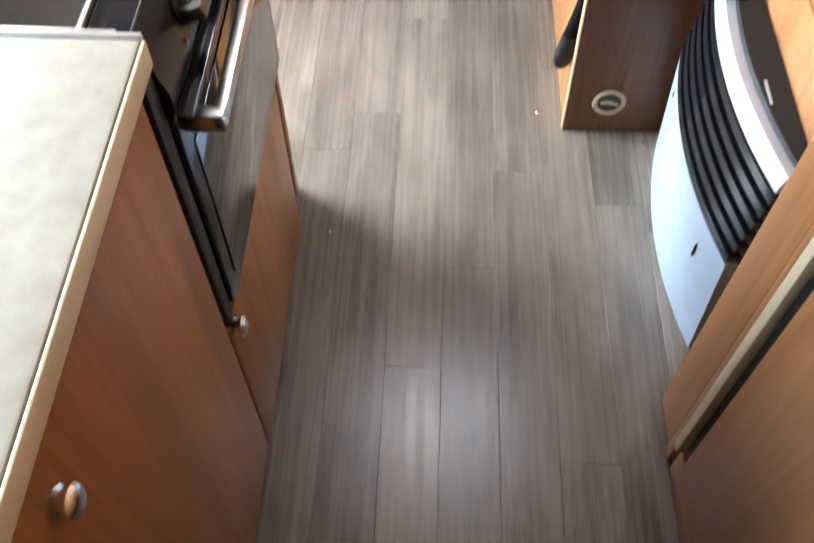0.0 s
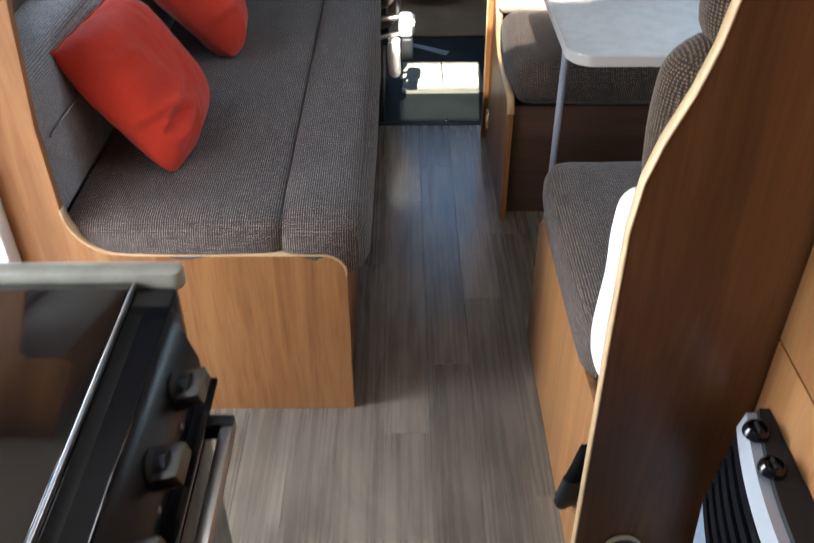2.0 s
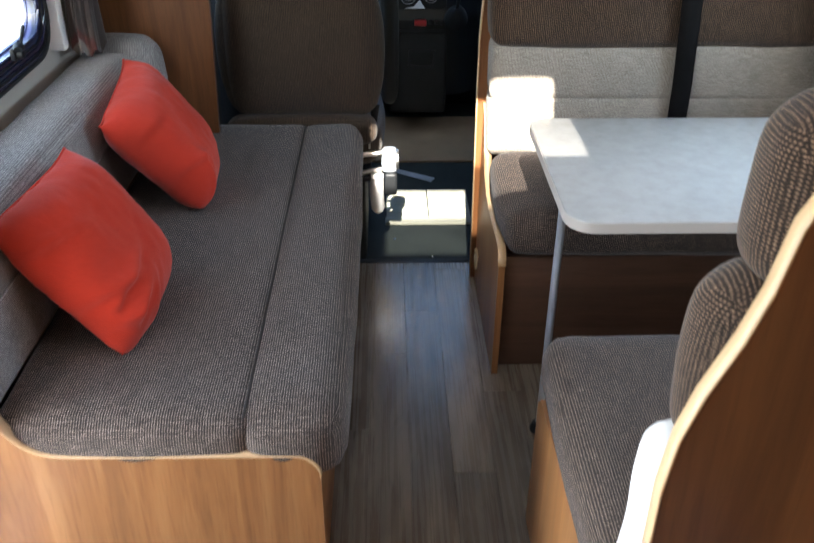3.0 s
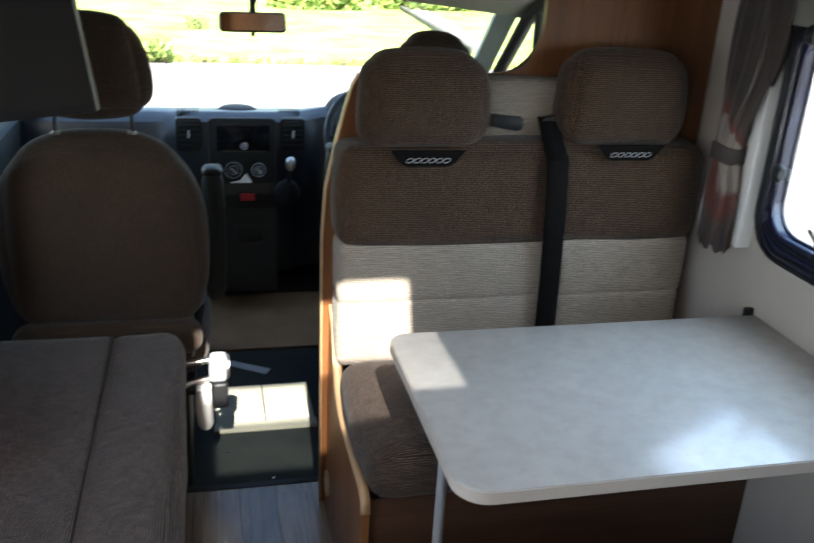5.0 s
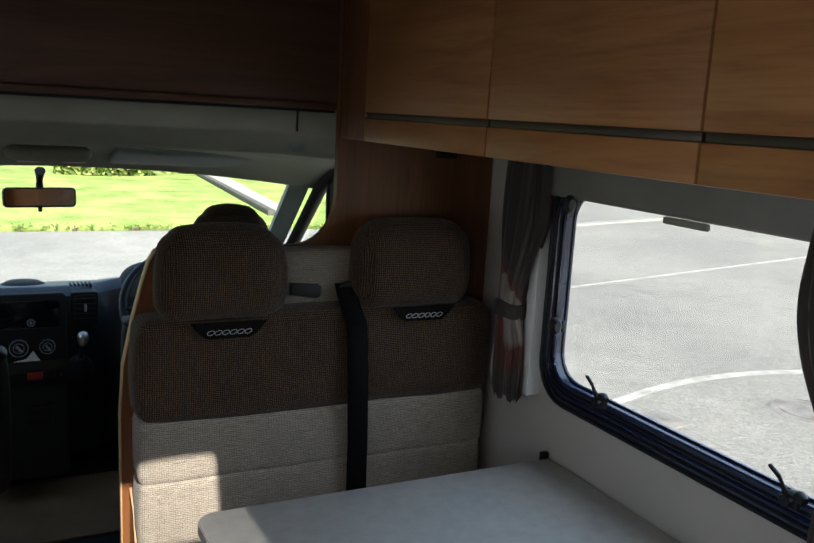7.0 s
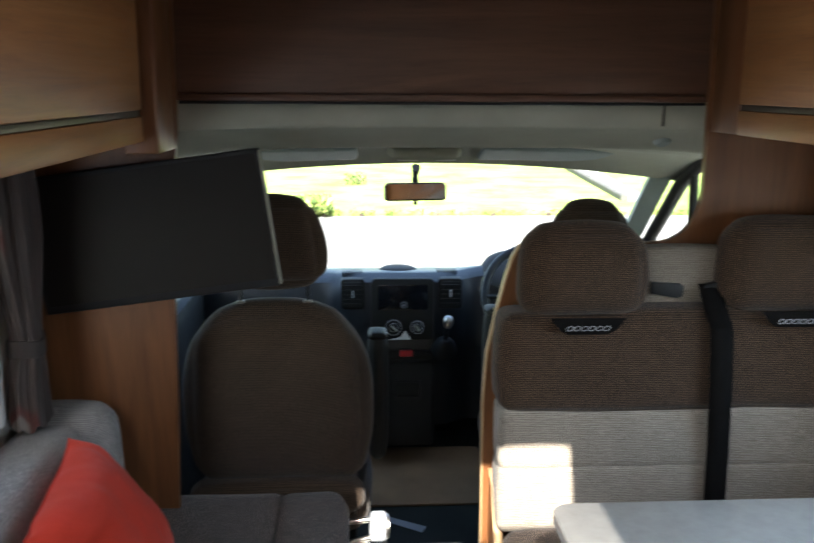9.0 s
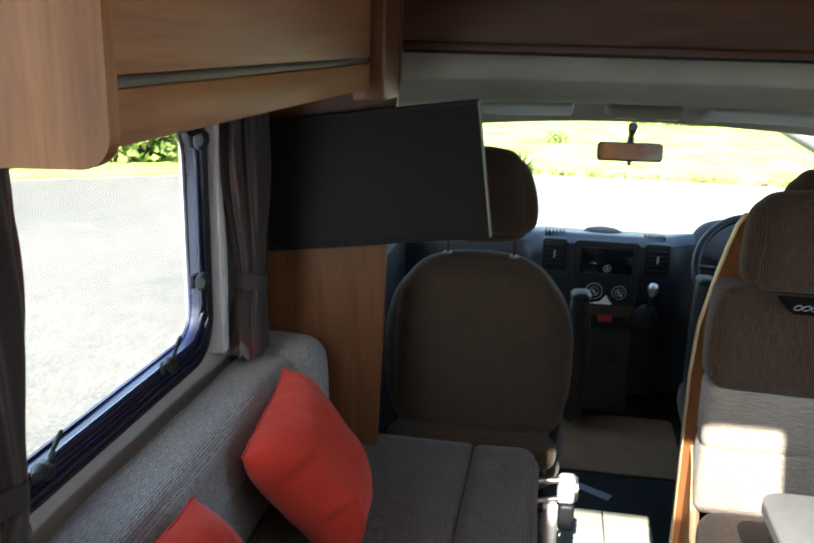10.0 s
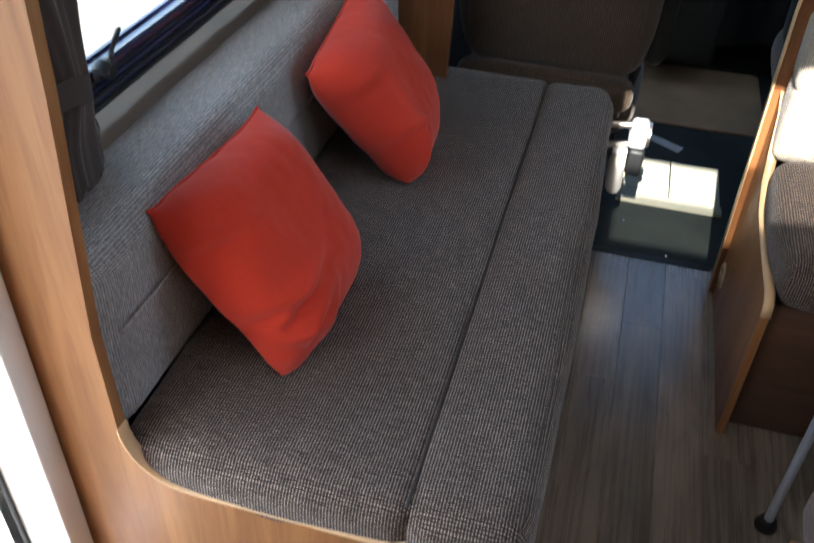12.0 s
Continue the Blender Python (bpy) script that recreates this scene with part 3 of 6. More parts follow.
def side_window(name, side):
    """A hinged acrylic window: wall rim, dark sash, pane, stays and the blind's white rails."""
    x = side * 1.09
    w = thing(name, (x, 2.58, 0.9), "dark-framed acrylic motorhome window with black catches", "window", kind="structure")
    y0, z0, y1, z1 = 2.07, 0.884, 3.105 if side < 0 else 3.072, 1.475
    part("window_frame", ring(rounded(y0, z0, y1, z1, 0.10), rounded(y0 + 0.050, z0 + 0.062, y1 - 0.050, z1 - 0.050, 0.075), "x", x - side * 0.022, side * 0.027), FRAME, w)

    def bead(name, inset, radius, material, out):
        path = rounded(y0 + inset, z0 + inset * 1.2, y1 - inset, z1 - inset, 0.10 - inset * 0.5)
        part(name, tube([(x - side * out, a, b) for a, b in path], radius, 8, True), material, w)

    bead("outer_bead", 0.006, 0.006, BLACK, 0.022)
    bead("seal", 0.020, 0.0035, BLACK, 0.0235)
    bead("seal", 0.030, 0.0055, FRAME, 0.022)
    bead("seal", 0.040, 0.003, BLACK, 0.0235)
    bead("inner_bead", 0.052, 0.005, FRAME, 0.020)
    part("sash", ring(rounded(y0 + 0.046, z0 + 0.058, y1 - 0.046, z1 - 0.046, 0.078), rounded(y0 + 0.054, z0 + 0.067, y1 - 0.054, z1 - 0.054, 0.07), "x", x + side * 0.0055, side * 0.006), FRAME, w)
    pane = part("pane", slab(rounded(y0 + 0.046, z0 + 0.058, y1 - 0.046, z1 - 0.046, 0.075), "x", x + side * 0.013, side * 0.004, 0.0), GLASS, w)
    pane.visible_shadow = False
    for yy, zz, turn in ((2.835 if side < 0 else 2.805, 0.957, 0), (2.40 if side < 0 else 2.28, 0.952, 0), (y1 - (0.085 if side > 0 else 0.115), 1.095, 1), (y1 - 0.095, 1.395, 1)):
        xi = x - side * 0.03
        c = part("catch", box((min(xi, xi - side * 0.012), yy - 0.018, zz - 0.014), (max(xi, xi - side * 0.012), yy + 0.018, zz + 0.014), 0.004), BLACK, w)
        lathe_bm = lathe([(0.0, 0.0), (0.011, 0.0), (0.013, 0.006), (0.011, 0.014), (0.0, 0.016)], (xi - side * 0.012, yy, zz), (-side, 0, 0), 14)
        part("catch_boss", lathe_bm, BLACK, c)
        if turn:
            lever = tube([(xi - side * 0.012, yy + 0.004, zz), (xi - side * 0.026, yy - 0.006, zz + 0.004), (xi - side * 0.034, yy - 0.022, zz + 0.006), (xi - side * 0.034, yy - 0.032, zz + 0.006)], [0.010, 0.015, 0.017, 0.010], 10, flat=1.3)
            part("catch_lever", lever, BLACK, c)
        else:
            arm = tube([(xi - side * 0.012, yy + 0.004, zz), (xi - side * 0.022, yy + 0.006, zz + 0.022), (xi - side * 0.024, yy + 0.018, zz + 0.040), (xi - side * 0.020, yy + 0.042, zz + 0.050)], [0.007, 0.005, 0.0045, 0.004], 8)
            part("catch_hook", arm, BLACK, c)
            grip = tube([(xi - side * 0.014, yy, zz + 0.008), (xi - side * 0.026, yy - 0.016, zz + 0.022), (xi - side * 0.034, yy - 0.036, zz + 0.026), (xi - side * 0.036, yy - 0.050, zz + 0.022)], [0.006, 0.009, 0.013, 0.009], 10, flat=0.8)
            part("catch_lever", grip, BLACK, c)
    # blind: box above, channelled rails at the ends
    low = 1.445 if side < 0 else 1.412
    part("blind_box", box((min(x, x - side * 0.055), 2.03, low), (max(x, x - side * 0.055), 3.20, 1.50), 0.012, 3), BLIND_GREY, w, "grey roller blind cassette")
    part("blind_pull", box((min(x - side * 0.058, x - side * 0.07), 2.52, low - 0.013), (max(x - side * 0.058, x - side * 0.07), 2.64, low + 0.002), 0.004), TRIM_GREY, w)
    rail = box((min(x, x - side * 0.04), y1 + 0.02, 0.875), (max(x, x - side * 0.04), y1 + 0.055, 1.445), 0.004)
    box((min(x, x - side * 0.03), y1 + 0.058, 0.875), (max(x, x - side * 0.03), y1 + 0.09, 1.445), 0.006, bm=rail)
    part("blind_rail", rail, WHITE, w, "white channelled blind rail")
    return w


side_window("window_1", -1)
side_window("window_2", 1)

kitchen_window = thing("window_3", (-1.09, 0.7, 1.04), "kitchen window with a white frame and black stays", "window", kind="structure")
part("window_frame", ring(rounded(0.26, 0.94, 1.408, 1.54, 0.09), rounded(0.33, 1.01, 1.365, 1.47, 0.07), "x", -1.068, -0.05), FRAME, kitchen_window)
kp = part("pane", slab(rounded(0.325, 1.005, 1.37, 1.475, 0.07), "x", -1.112, -0.004, 0.0), GLASS, kitchen_window)
kp.visible_shadow = False
for yy in (0.45, 0.95):
    part("stay", tube([(-1.06, yy, 1.07), (-1.04, yy + 0.03, 1.16), (-1.05, yy + 0.05, 1.22)], 0.008, 8), BLACK, kitchen_window)

door_frame = thing("door_1", (-1.09, 1.73, 0), "white-framed open entrance doorway beside the sofa", "doorway", kind="structure")
part("jamb", box((-1.135, 2.0, -0.02), (-1.005, 2.048, 1.86), 0.006), WHITE, door_frame)
part("seal", box((-1.094, 1.993, 0.0), (-1.086, 1.9995, 1.84), 0.002), BLACK, door_frame, "dark rubber door seal")
part("jamb", box((-1.135, 1.412, -0.02), (-1.01, 1.46, 1.86), 0.006), WHITE, door_frame)
part("lintel", box((-1.135, 1.461, 1.82), (-1.01, 1.999, 1.86), 0.006), WHITE, door_frame)
part("threshold", box((-1.135, 1.461, -0.03), (-1.02, 1.999, 0.006), 0.006), ALU, door_frame)

# ---------------------------------------------------------------- kitchen, left side
FRONT = -0.459


def chrome_knob(parent, x, y, z):
    k = part("knob", lathe([(0.0, 0.0), (0.013, 0.0), (0.013, 0.003), (0.009, 0.005), (0.009, 0.008), (0.014, 0.011), (0.0145, 0.016), (0.011, 0.019), (0.0, 0.020)], (x, y, z), (1, 0, 0.15), 20), CHROME, parent, "round chrome knob")
    return k


unit = thing("kitchen_cabinet", (-0.78, 0.0, 0), "cherry wood kitchen base cabinet with a chrome door knob", "cabinet")
part("body", box((-1.088, -0.94, 0.07), (FRONT - 0.02, 0.835, 0.882), 0.002), WOOD["z"], unit)
part("plinth", box((-1.088, -0.94, 0.001), (FRONT - 0.035, 0.835, 0.07), 0.002), WOOD["y"], unit)
for y0, y1, yk in ((0.345, 0.808, 0.44), (-0.14, 0.338, -0.05), (-0.64, -0.147, -0.5)):
    d = part("door", box((FRONT - 0.019, y0, 0.02), (FRONT, y1, 0.868), 0.004), WOOD["z"], unit)
    chrome_knob(d, FRONT, yk, 0.815)

top = thing("worktop", (-0.78, 0.0, 0.883), "cream stone-effect laminate worktop with a pale edge", "worktop")
part("worktop_slab", box((-1.088, -0.94, 0.884), (-0.453, 0.833, 0.917), 0.004), WORKTOP, top)
part("edging", box((-0.4525, -0.94, 0.886), (-0.448, 0.833, 0.9155), 0.002), CREAM_PLASTIC, top, "pale cream worktop edging")
part("end_rail", box((-1.088, 0.8335, 0.89), (-0.452, 0.8385, 0.920), 0.002), ALU, top, "grey metal end strip")

cooker = thing("cooker", (-0.78, 1.09, 0), "black gas cooker with glass lid and steel handle", "cooker")
part("body", box((-1.085, 0.842, 0.42), (FRONT - 0.012, 1.383, 0.902), 0.003), BLACK_GLOSS, cooker)
part("side_trim", box((FRONT - 0.03, 0.815, 0.42), (FRONT + 0.002, 0.842, 0.882), 0.003), BLACK, cooker)
od = part("oven_door", box((FRONT - 0.010, 0.846, 0.435), (FRONT + 0.008, 1.335, 0.795), 0.005), BLACK_GLOSS, cooker)
part("door_glass", box((FRONT + 0.0085, 0.875, 0.47), (FRONT + 0.0105, 1.305, 0.735), 0.001), BLACK_GLASS, od, "dark oven glass")
handle = part("handle", box((-0.424, 0.868, 0.757), (-0.408, 1.305, 0.779), 0.005), STEEL, od, "flat brushed steel handle bar")
for yy in (0.868, 1.287):
    part("bracket", box((FRONT + 0.006, yy, 0.755), (-0.409, yy + 0.018, 0.781), 0.003), BLACK if yy > 1 else STEEL, handle)
# sloping control panel
panel = rows_mesh([[(-0.452, y, 0.802), (-0.447, y, 0.815), (-0.447, y, 0.838), (-0.462, y, 0.888), (-0.478, y, 0.900), (-0.512, y, 0.9035), (-0.512, y, 0.80)] for y in (0.843, 1.337)], closed=True)
bmesh.ops.holes_fill(panel, edges=panel.edges)
part("control_panel", panel, PANEL_BLACK, cooker)
part("panel_lip", box((-0.449, 0.843, 0.800), (-0.430, 1.337, 0.807), 0.002), BLACK_GLOSS, cooker)
tilt = Vector((1, 0, 0.32)).normalized()
for yy in (0.95, 1.055, 1.160, 1.263):
    kn = part("control_knob", lathe([(0.0, 0.0), (0.021, 0.0), (0.021, 0.004), (0.016, 0.008), (0.015, 0.02), (0.0, 0.021)], Vector((-0.453, yy, 0.858)), tilt, 20), BLACK, cooker, "black control knob with steel grip")
    q = tilt.to_track_quat("Z", "Y").to_matrix().to_4x4()
    part("grip", join(bmesh.new(), box((-0.0085, -0.021, 0.005), (0.0085, 0.021, 0.033), 0.003), Matrix.Translation((-0.453, yy, 0.858)) @ q @ pose(0, 0, 0, 0, 0, 90)), DARK_STEEL, kn, "steel knob grip")
    part("pointer", join(bmesh.new(), box((-0.002, -0.03, 0.0), (0.002, -0.024, 0.002), 0.0005), Matrix.Translation((-0.4545, yy - 0.028, 0.861)) @ q), LETTER, cooker)
lid = part("glass_lid", box((-1.07, 0.850, 0.905), (-0.519, 1.381, 0.911), 0.002), BLACK_GLASS, cooker, "dark reflective glass hob lid")
part("lid_rail", box((-0.5185, 0.850, 0.904), (-0.514, 1.381, 0.9118), 0.0015), STEEL, lid, "thin chrome lid edge")
part("lid_corner", box((-0.60, 0.8435, 0.9035), (-0.48, 0.8495, 0.914), 0.002), STEEL, lid)
hinge = thing("cooker_base_cabinet", (-0.78, 1.06, 0), "cherry wood drawer cabinet below the oven", "cabinet")
part("body", box((-1.085, 0.838, 0.05), (FRONT - 0.021, 1.30, 0.415), 0.002), WOOD["z"], hinge)
part("plinth", box((-1.085, 0.838, 0.001), (FRONT - 0.03, 1.30, 0.05), 0.002), WOOD["y"], hinge)
dr = part("drawer_front", box((FRONT - 0.02, 0.813, 0.012), (FRONT, 1.302, 0.414), 0.004), WOOD["z"], hinge)
chrome_knob(dr, FRONT, 0.828, 0.432 - 0.03)
endp = thing("kitchen_end_panel", (-0.78, 1.40, 0), "wood end panel with a cream laminate capping", "panel")
part("board", box((-1.086, 1.388, 0.001), (-0.478, 1.408, 0.893), 0.002), WOOD["z"], endp)
part("capping", slab(rounded(-1.085, 1.385, -0.464, 1.411, 0.012), "z", 0.894, 0.026, 0.005), WORKTOP, endp, "cream laminate capping")

# ---------------------------------------------------------------- right side: tall units and heater
tall = thing("fridge_cabinet", (0.67, 0.0, 0), "tall cherry wood cabinet with a cream door trim", "cabinet")
part("body", box((0.272, -0.94, 0.0), (1.088, 0.905, ROOF - 0.004), 0.002), WOOD["z"], tall)
part("corner_post", box((0.252, 0.838, 0.001), (0.29, 0.936, ROOF - 0.004), 0.008, 3), WOOD["z"], tall)
part("inner_post", box((0.246, 0.812, 0.001), (0.271, 0.836, ROOF - 0.004), 0.004), WOOD["z"], tall)
part("trim", box((0.236, 0.790, 0.09), (0.262, 0.810, ROOF - 0.03), 0.003), CREAM_PLASTIC, tall, "cream vertical trim strip")
# black strip drawn as the shadow line in the door gap
part("gap_seal", box((0.250, 0.769, 0.09), (0.271, 0.789, ROOF - 0.03), 0.002), BLACK, tall, "black strip painting the shadow line beside the trim")
part("door", box((0.243, 0.10, 0.09), (0.271, 0.768, ROOF - 0.03), 0.005), WOOD["z"], tall)
part("plinth", box((0.25, -0.94, 0.001), (0.271, 0.80, 0.086), 0.002), WOOD["y"], tall)

robe = thing("wardrobe", (0.72, 1.27, 0), "pale cherry wood wardrobe wall behind the heater", "wardrobe")
part("body", box((0.372, 0.937, 0.001), (1.088, 1.598, ROOF - 0.004), 0.002), WOOD["z"], robe)
part("lower_board", box((0.358, 0.938, 0.002), (0.3715, 1.597, 0.622), 0.002), WOOD["z"], robe)
part("upper_board", box((0.358, 1.312, 0.626), (0.3715, 1.597, ROOF - 0.006), 0.002), WOOD["z"], robe)
part("door", box((0.354, 0.942, 0.632), (0.3715, 1.303, 1.80), 0.004), WOOD["z"], robe)

heater = thing("gas_heater", (0.32, 1.30, 0), "curved gas heater with black grille and pale front", "heater")
HY0, HY1 = 1.04, 1.555


def bow(y, depth=0.034, base=0.316):
    u = (y - (HY0 + HY1) / 2) / ((HY1 - HY0) / 2)
    return base - depth * (1 - u * u)


def bowed(z0, z1, out0, out1, n=24, back=0.356):
    """A band of the heater's bowed front between two heights."""
    ys = [HY0 + (HY1 - HY0) * i / n for i in range(n + 1)]
    rows = [[(back, y, z0) for y in ys], [(bow(y) - out0, y, z0) for y in ys], [(bow(y) - out1, y, z1) for y in ys], [(back, y, z1) for y in ys]]
    bm = rows_mesh(rows + [rows[0]])
    bmesh.ops.remove_doubles(bm, verts=bm.verts, dist=1e-5)
    bmesh.ops.holes_fill(bm, edges=bm.edges)
    return bm


part("lower_front", bowed(0.002, 0.285, 0.000, 0.016), PALE_BLUE, heater, "pale silver enamelled lower front")
part("grille_back", bowed(0.2855, 0.472, -0.004, -0.014), BLACK, heater)
for i in range(6):
    z = 0.292 + i * 0.0305
    part("grille_rib", bowed(z, z + 0.016, 0.018 - 0.0035 * i, 0.016 - 0.0035 * i), BLACK_GLOSS, heater)
part("front_band", bowed(0.474, 0.508, 0.002, -0.006), SILVER, heater, "silver front band")
ht = part("top_plate", bowed(0.5085, 0.517, -0.022, -0.024), BLACK, heater, "matt black top plate")
for yy in (1.505, 1.435):
    kb = part("dial", lathe([(0.0, 0.0), (0.021, 0.0), (0.020, 0.008), (0.016, 0.014), (0.014, 0.014), (0.013, 0.008), (0.0, 0.008)], (0.318, yy, 0.517), (0, 0, 1), 20), BLACK_GLOSS, ht)
    part("dial_grip", box((0.3155, yy - 0.011, 0.525), (0.3205, yy + 0.011, 0.534), 0.002), BLACK, kb)
part("badge", box((0.318, 1.175, 0.5175), (0.323, 1.225, 0.519), 0.001), SILVER, ht, "small silver badge bar")
for yy, zz, hh in ((1.125, 0.19, 0.05), (1.47, 0.24, 0.02)):
    part("slot", box((bow(yy) - 0.0165, yy - 0.0004, zz), (bow(yy) - 0.010, yy + 0.0004, zz + hh * 0.7), 0.0005), BLACK, heater)

# ---------------------------------------------------------------- rear bench


def bench_back_outline(x0, top):
    return [(x0 + 0.004, 0.001), (x0 - 0.004, 0.60), (x0 - 0.006, 0.82), (x0 + 0.002, 0.90), (x0 + 0.018, 0.96), (x0 + 0.045, 1.03), (x0 + 0.062, 1.09),
            (x0 + 0.074, top - 0.05), (x0 + 0.09, top - 0.015), (x0 + 0.125, top), (1.088, top), (1.088, 0.001)]


def edged_board(name, outline, axis, at, thick, material, parent, label=""):
    b = part(name, slab(outline, axis, at, thick, 0.0), material, parent, label, smooth=0)
    return b


def edging(parent, outline, axis, at, thick, width=0.003):
    """A pale edging band along an open run of a board's outline."""
    rows = []
    for a, b in outline:
        q0, q1 = ({"y": (a, at, b), "x": (at, a, b)}[axis], {"y": (a, at + thick, b), "x": (at + thick, a, b)}[axis])
        rows.append([q0, q1])
    ob = part("edging", rows_mesh(rows), WOOD_EDGE, parent, "pale wood edging")
    return thicken(ob, width, 0.0)


rear = thing("rear_bench", (0.6, 1.9, 0), "dinette bench with brown tweed seat and wood back panel", "bench", "dinette benches")
o = bench_back_outline(0.106, 1.212)
edged_board("back_panel", o, "y", 1.602, 0.020, WOOD_DEEP_SHADED, rear)
edging(rear, [(a - 0.001, b) for a, b in o[:10]], "y", 1.600, 0.023)
part("side_panel", slab([(1.623, 0.001), (2.315, 0.001), (2.315, 0.355), (2.295, 0.378), (1.64, 0.430), (1.623, 0.43)], "x", 0.110, 0.018, 0.003), WOOD["z"], rear)
part("front_board", box((0.129, 2.27, 0.001), (1.086, 2.288, 0.36), 0.002), WOOD["x"], rear)
part("seat_cushion", cushion((0.114, 1.70, 0.37), (1.084, 2.37, 0.512), 0.05, 0.012, 0.005), TWEED_SHADED, rear)
part("lower_backrest", cushion((0.113, 1.63, 0.47), (1.08, 1.742, 0.83), 0.035, 0.012, 0.009, cuts=20, seed=3), WHITE_CLOTH, rear, "white linen-covered lower backrest")
part("upper_backrest", cushion((0.136, 1.63, 0.80), (1.08, 1.755, 1.07), 0.085, 0.01, 0.005, cuts=18, seed=5), TWEED_BACK, rear)
for x0 in (0.205, 0.66):
    part("headrest", cushion((x0 - 0.030, 1.635, 1.04), (x0 + 0.30, 1.766, 1.258), 0.055, 0.006, 0.004, seed=x0), TWEED_BACK, rear)
belt2 = thing("lap_belt", (0.085, 1.66, 0.12), "black lap belt buckle hanging beside the bench", "seat belt")
part("strap", tube([(0.106, 1.628, 0.345), (0.104, 1.634, 0.30), (0.099, 1.643, 0.255), (0.094, 1.650, 0.215)], [0.013, 0.017, 0.018, 0.016], 10, flat=0.5), BELT, belt2)
bk = part("buckle", tube([(0.096, 1.646, 0.235), (0.093, 1.651, 0.19), (0.089, 1.657, 0.155), (0.087, 1.660, 0.138)], [0.019, 0.022, 0.020, 0.012], 12, flat=0.6), BLACK, belt2)
part("release_button", box((0.071, 1.646, 0.158), (0.076, 1.664, 0.178), 0.002), BLACK_GLOSS, bk)


def vent_disc(name, place, axis):
    v = thing(name, place, "round cream warm-air outlet with an open flap", "air vent", "warm-air vents")
    part("rim", lathe([(0.026, 0.0), (0.035, 0.0), (0.037, 0.003), (0.035, 0.006), (0.030, 0.007), (0.026, 0.003), (0.026, 0.0)], place, axis, 28), VENT_TAN, v)
    part("throat", lathe([(0.0, 0.0006), (0.026, 0.0006), (0.026, 0.002), (0.0, 0.002)], place, axis, 20), VENT_HOLE, v)
    p, ax = Vector(place), Vector(axis)
    side = ax.cross(Vector((0, 0, 1))).normalized()
    part("flap", tube([p + side * -0.019 + ax * 0.004 + Vector((0, 0, -0.004)), p + ax * 0.005 + Vector((0, 0, 0.003)), p + side * 0.019 + ax * 0.004], 0.004, 8), VENT_TAN, v)


vent_disc("air_vent", (0.198, 1.6005, 0.092), (0, -1, 0))

# ---------------------------------------------------------------- front bench with headrests
fb = thing("front_bench", (0.6, 3.1, 0), "dinette bench with cream and brown backrest and headrests", "bench", "dinette benches")
o = [(0.074, 0.001), (0.068, 0.65), (0.067, 0.82), (0.074, 0.95), (0.098, 1.07), (0.118, 1.15), (0.134, 1.205), (0.15, 1.232), (0.185, 1.240)]
full = o + [(0.49, 1.240)] + [(0.50 + 0.112 * math.sin(radians(a)), 1.240 + 0.13 * (1 - math.cos(radians(a)))) for a in range(10, 91, 10)] + [(0.610, ROOF - 0.004), (1.088, ROOF - 0.004), (1.088, 0.001)]
edged_board("back_panel", full, "y", 3.402, 0.022, WOOD_DEEP_SHADED, fb)
edging(fb, [(a - 0.001, b) for a, b in o], "y", 3.396, 0.03)
s_out = [(2.862, 0.001), (2.862, 0.365), (2.872, 0.395), (2.90, 0.408), (3.10, 0.404), (3.20, 0.415), (3.27, 0.45), (3.31, 0.52), (3.345, 0.60), (3.40, 0.63), (3.40, 0.001)]
edged_board("side_panel", s_out, "x", 0.088, 0.018, WOOD["z"], fb)
edging(fb, [(a, b + 0.001) for a, b in s_out[1:-1]], "x", 0.086, 0.022)
# dark wood here stands in for the table's shade on this board
part("front_board", box((0.107, 2.905, 0.001), (1.086, 2.923, 0.37), 0.002), WOOD_DARK, fb, "front board coloured dark for the shade under the table")
part("seat_cushion", cushion((0.104, 2.85, 0.385), (1.084, 3.31, 0.525), 0.05, 0.012, 0.005, seed=2), TWEED_SHADED, fb)
for z0, z1, s in ((0.505, 0.698, 7), (0.676, 0.848, 8)):
    part("lower_backrest", cushion((0.092, 3.275, z0), (1.040, 3.398, z1), 0.024, 0.005, 0.003, cuts=18, seed=s), CREAM, fb, "cream lower backrest")
part("upper_backrest", cushion((0.090, 3.262, 0.836), (1.040, 3.398, 1.090), 0.032, 0.012, 0.004, seed=9), TWEED_BACK, fb)
part("centre_infill", cushion((0.43, 3.335, 1.06), (0.655, 3.398, 1.238), 0.012, 0.004, 0.002, cuts=10), CREAM_SHADED, fb, "cream infill between headrests, coloured darker for shade")


def headrest_block(x0, x1, z0, z1, y0, y1, seed):
    """A headrest: broad rounded shoulders, a fuller lower front."""
    bm = cushion((x0, y0, z0), (x1, y1, z1), 0.055, 0.012, 0.004, seed=seed)
    mid = (x0 + x1) / 2
    for v in bm.verts:
        k = (v.co.z - z0) / (z1 - z0)
        v.co.x = mid + (v.co.x - mid) * (1.0 - 0.10 * max(0.0, k - 0.3) ** 1.3)
        v.co.y -= 0.012 * math.sin(math.pi * min(1, max(0, k))) * (v.co.y < (y0 + y1) / 2)
    return bm


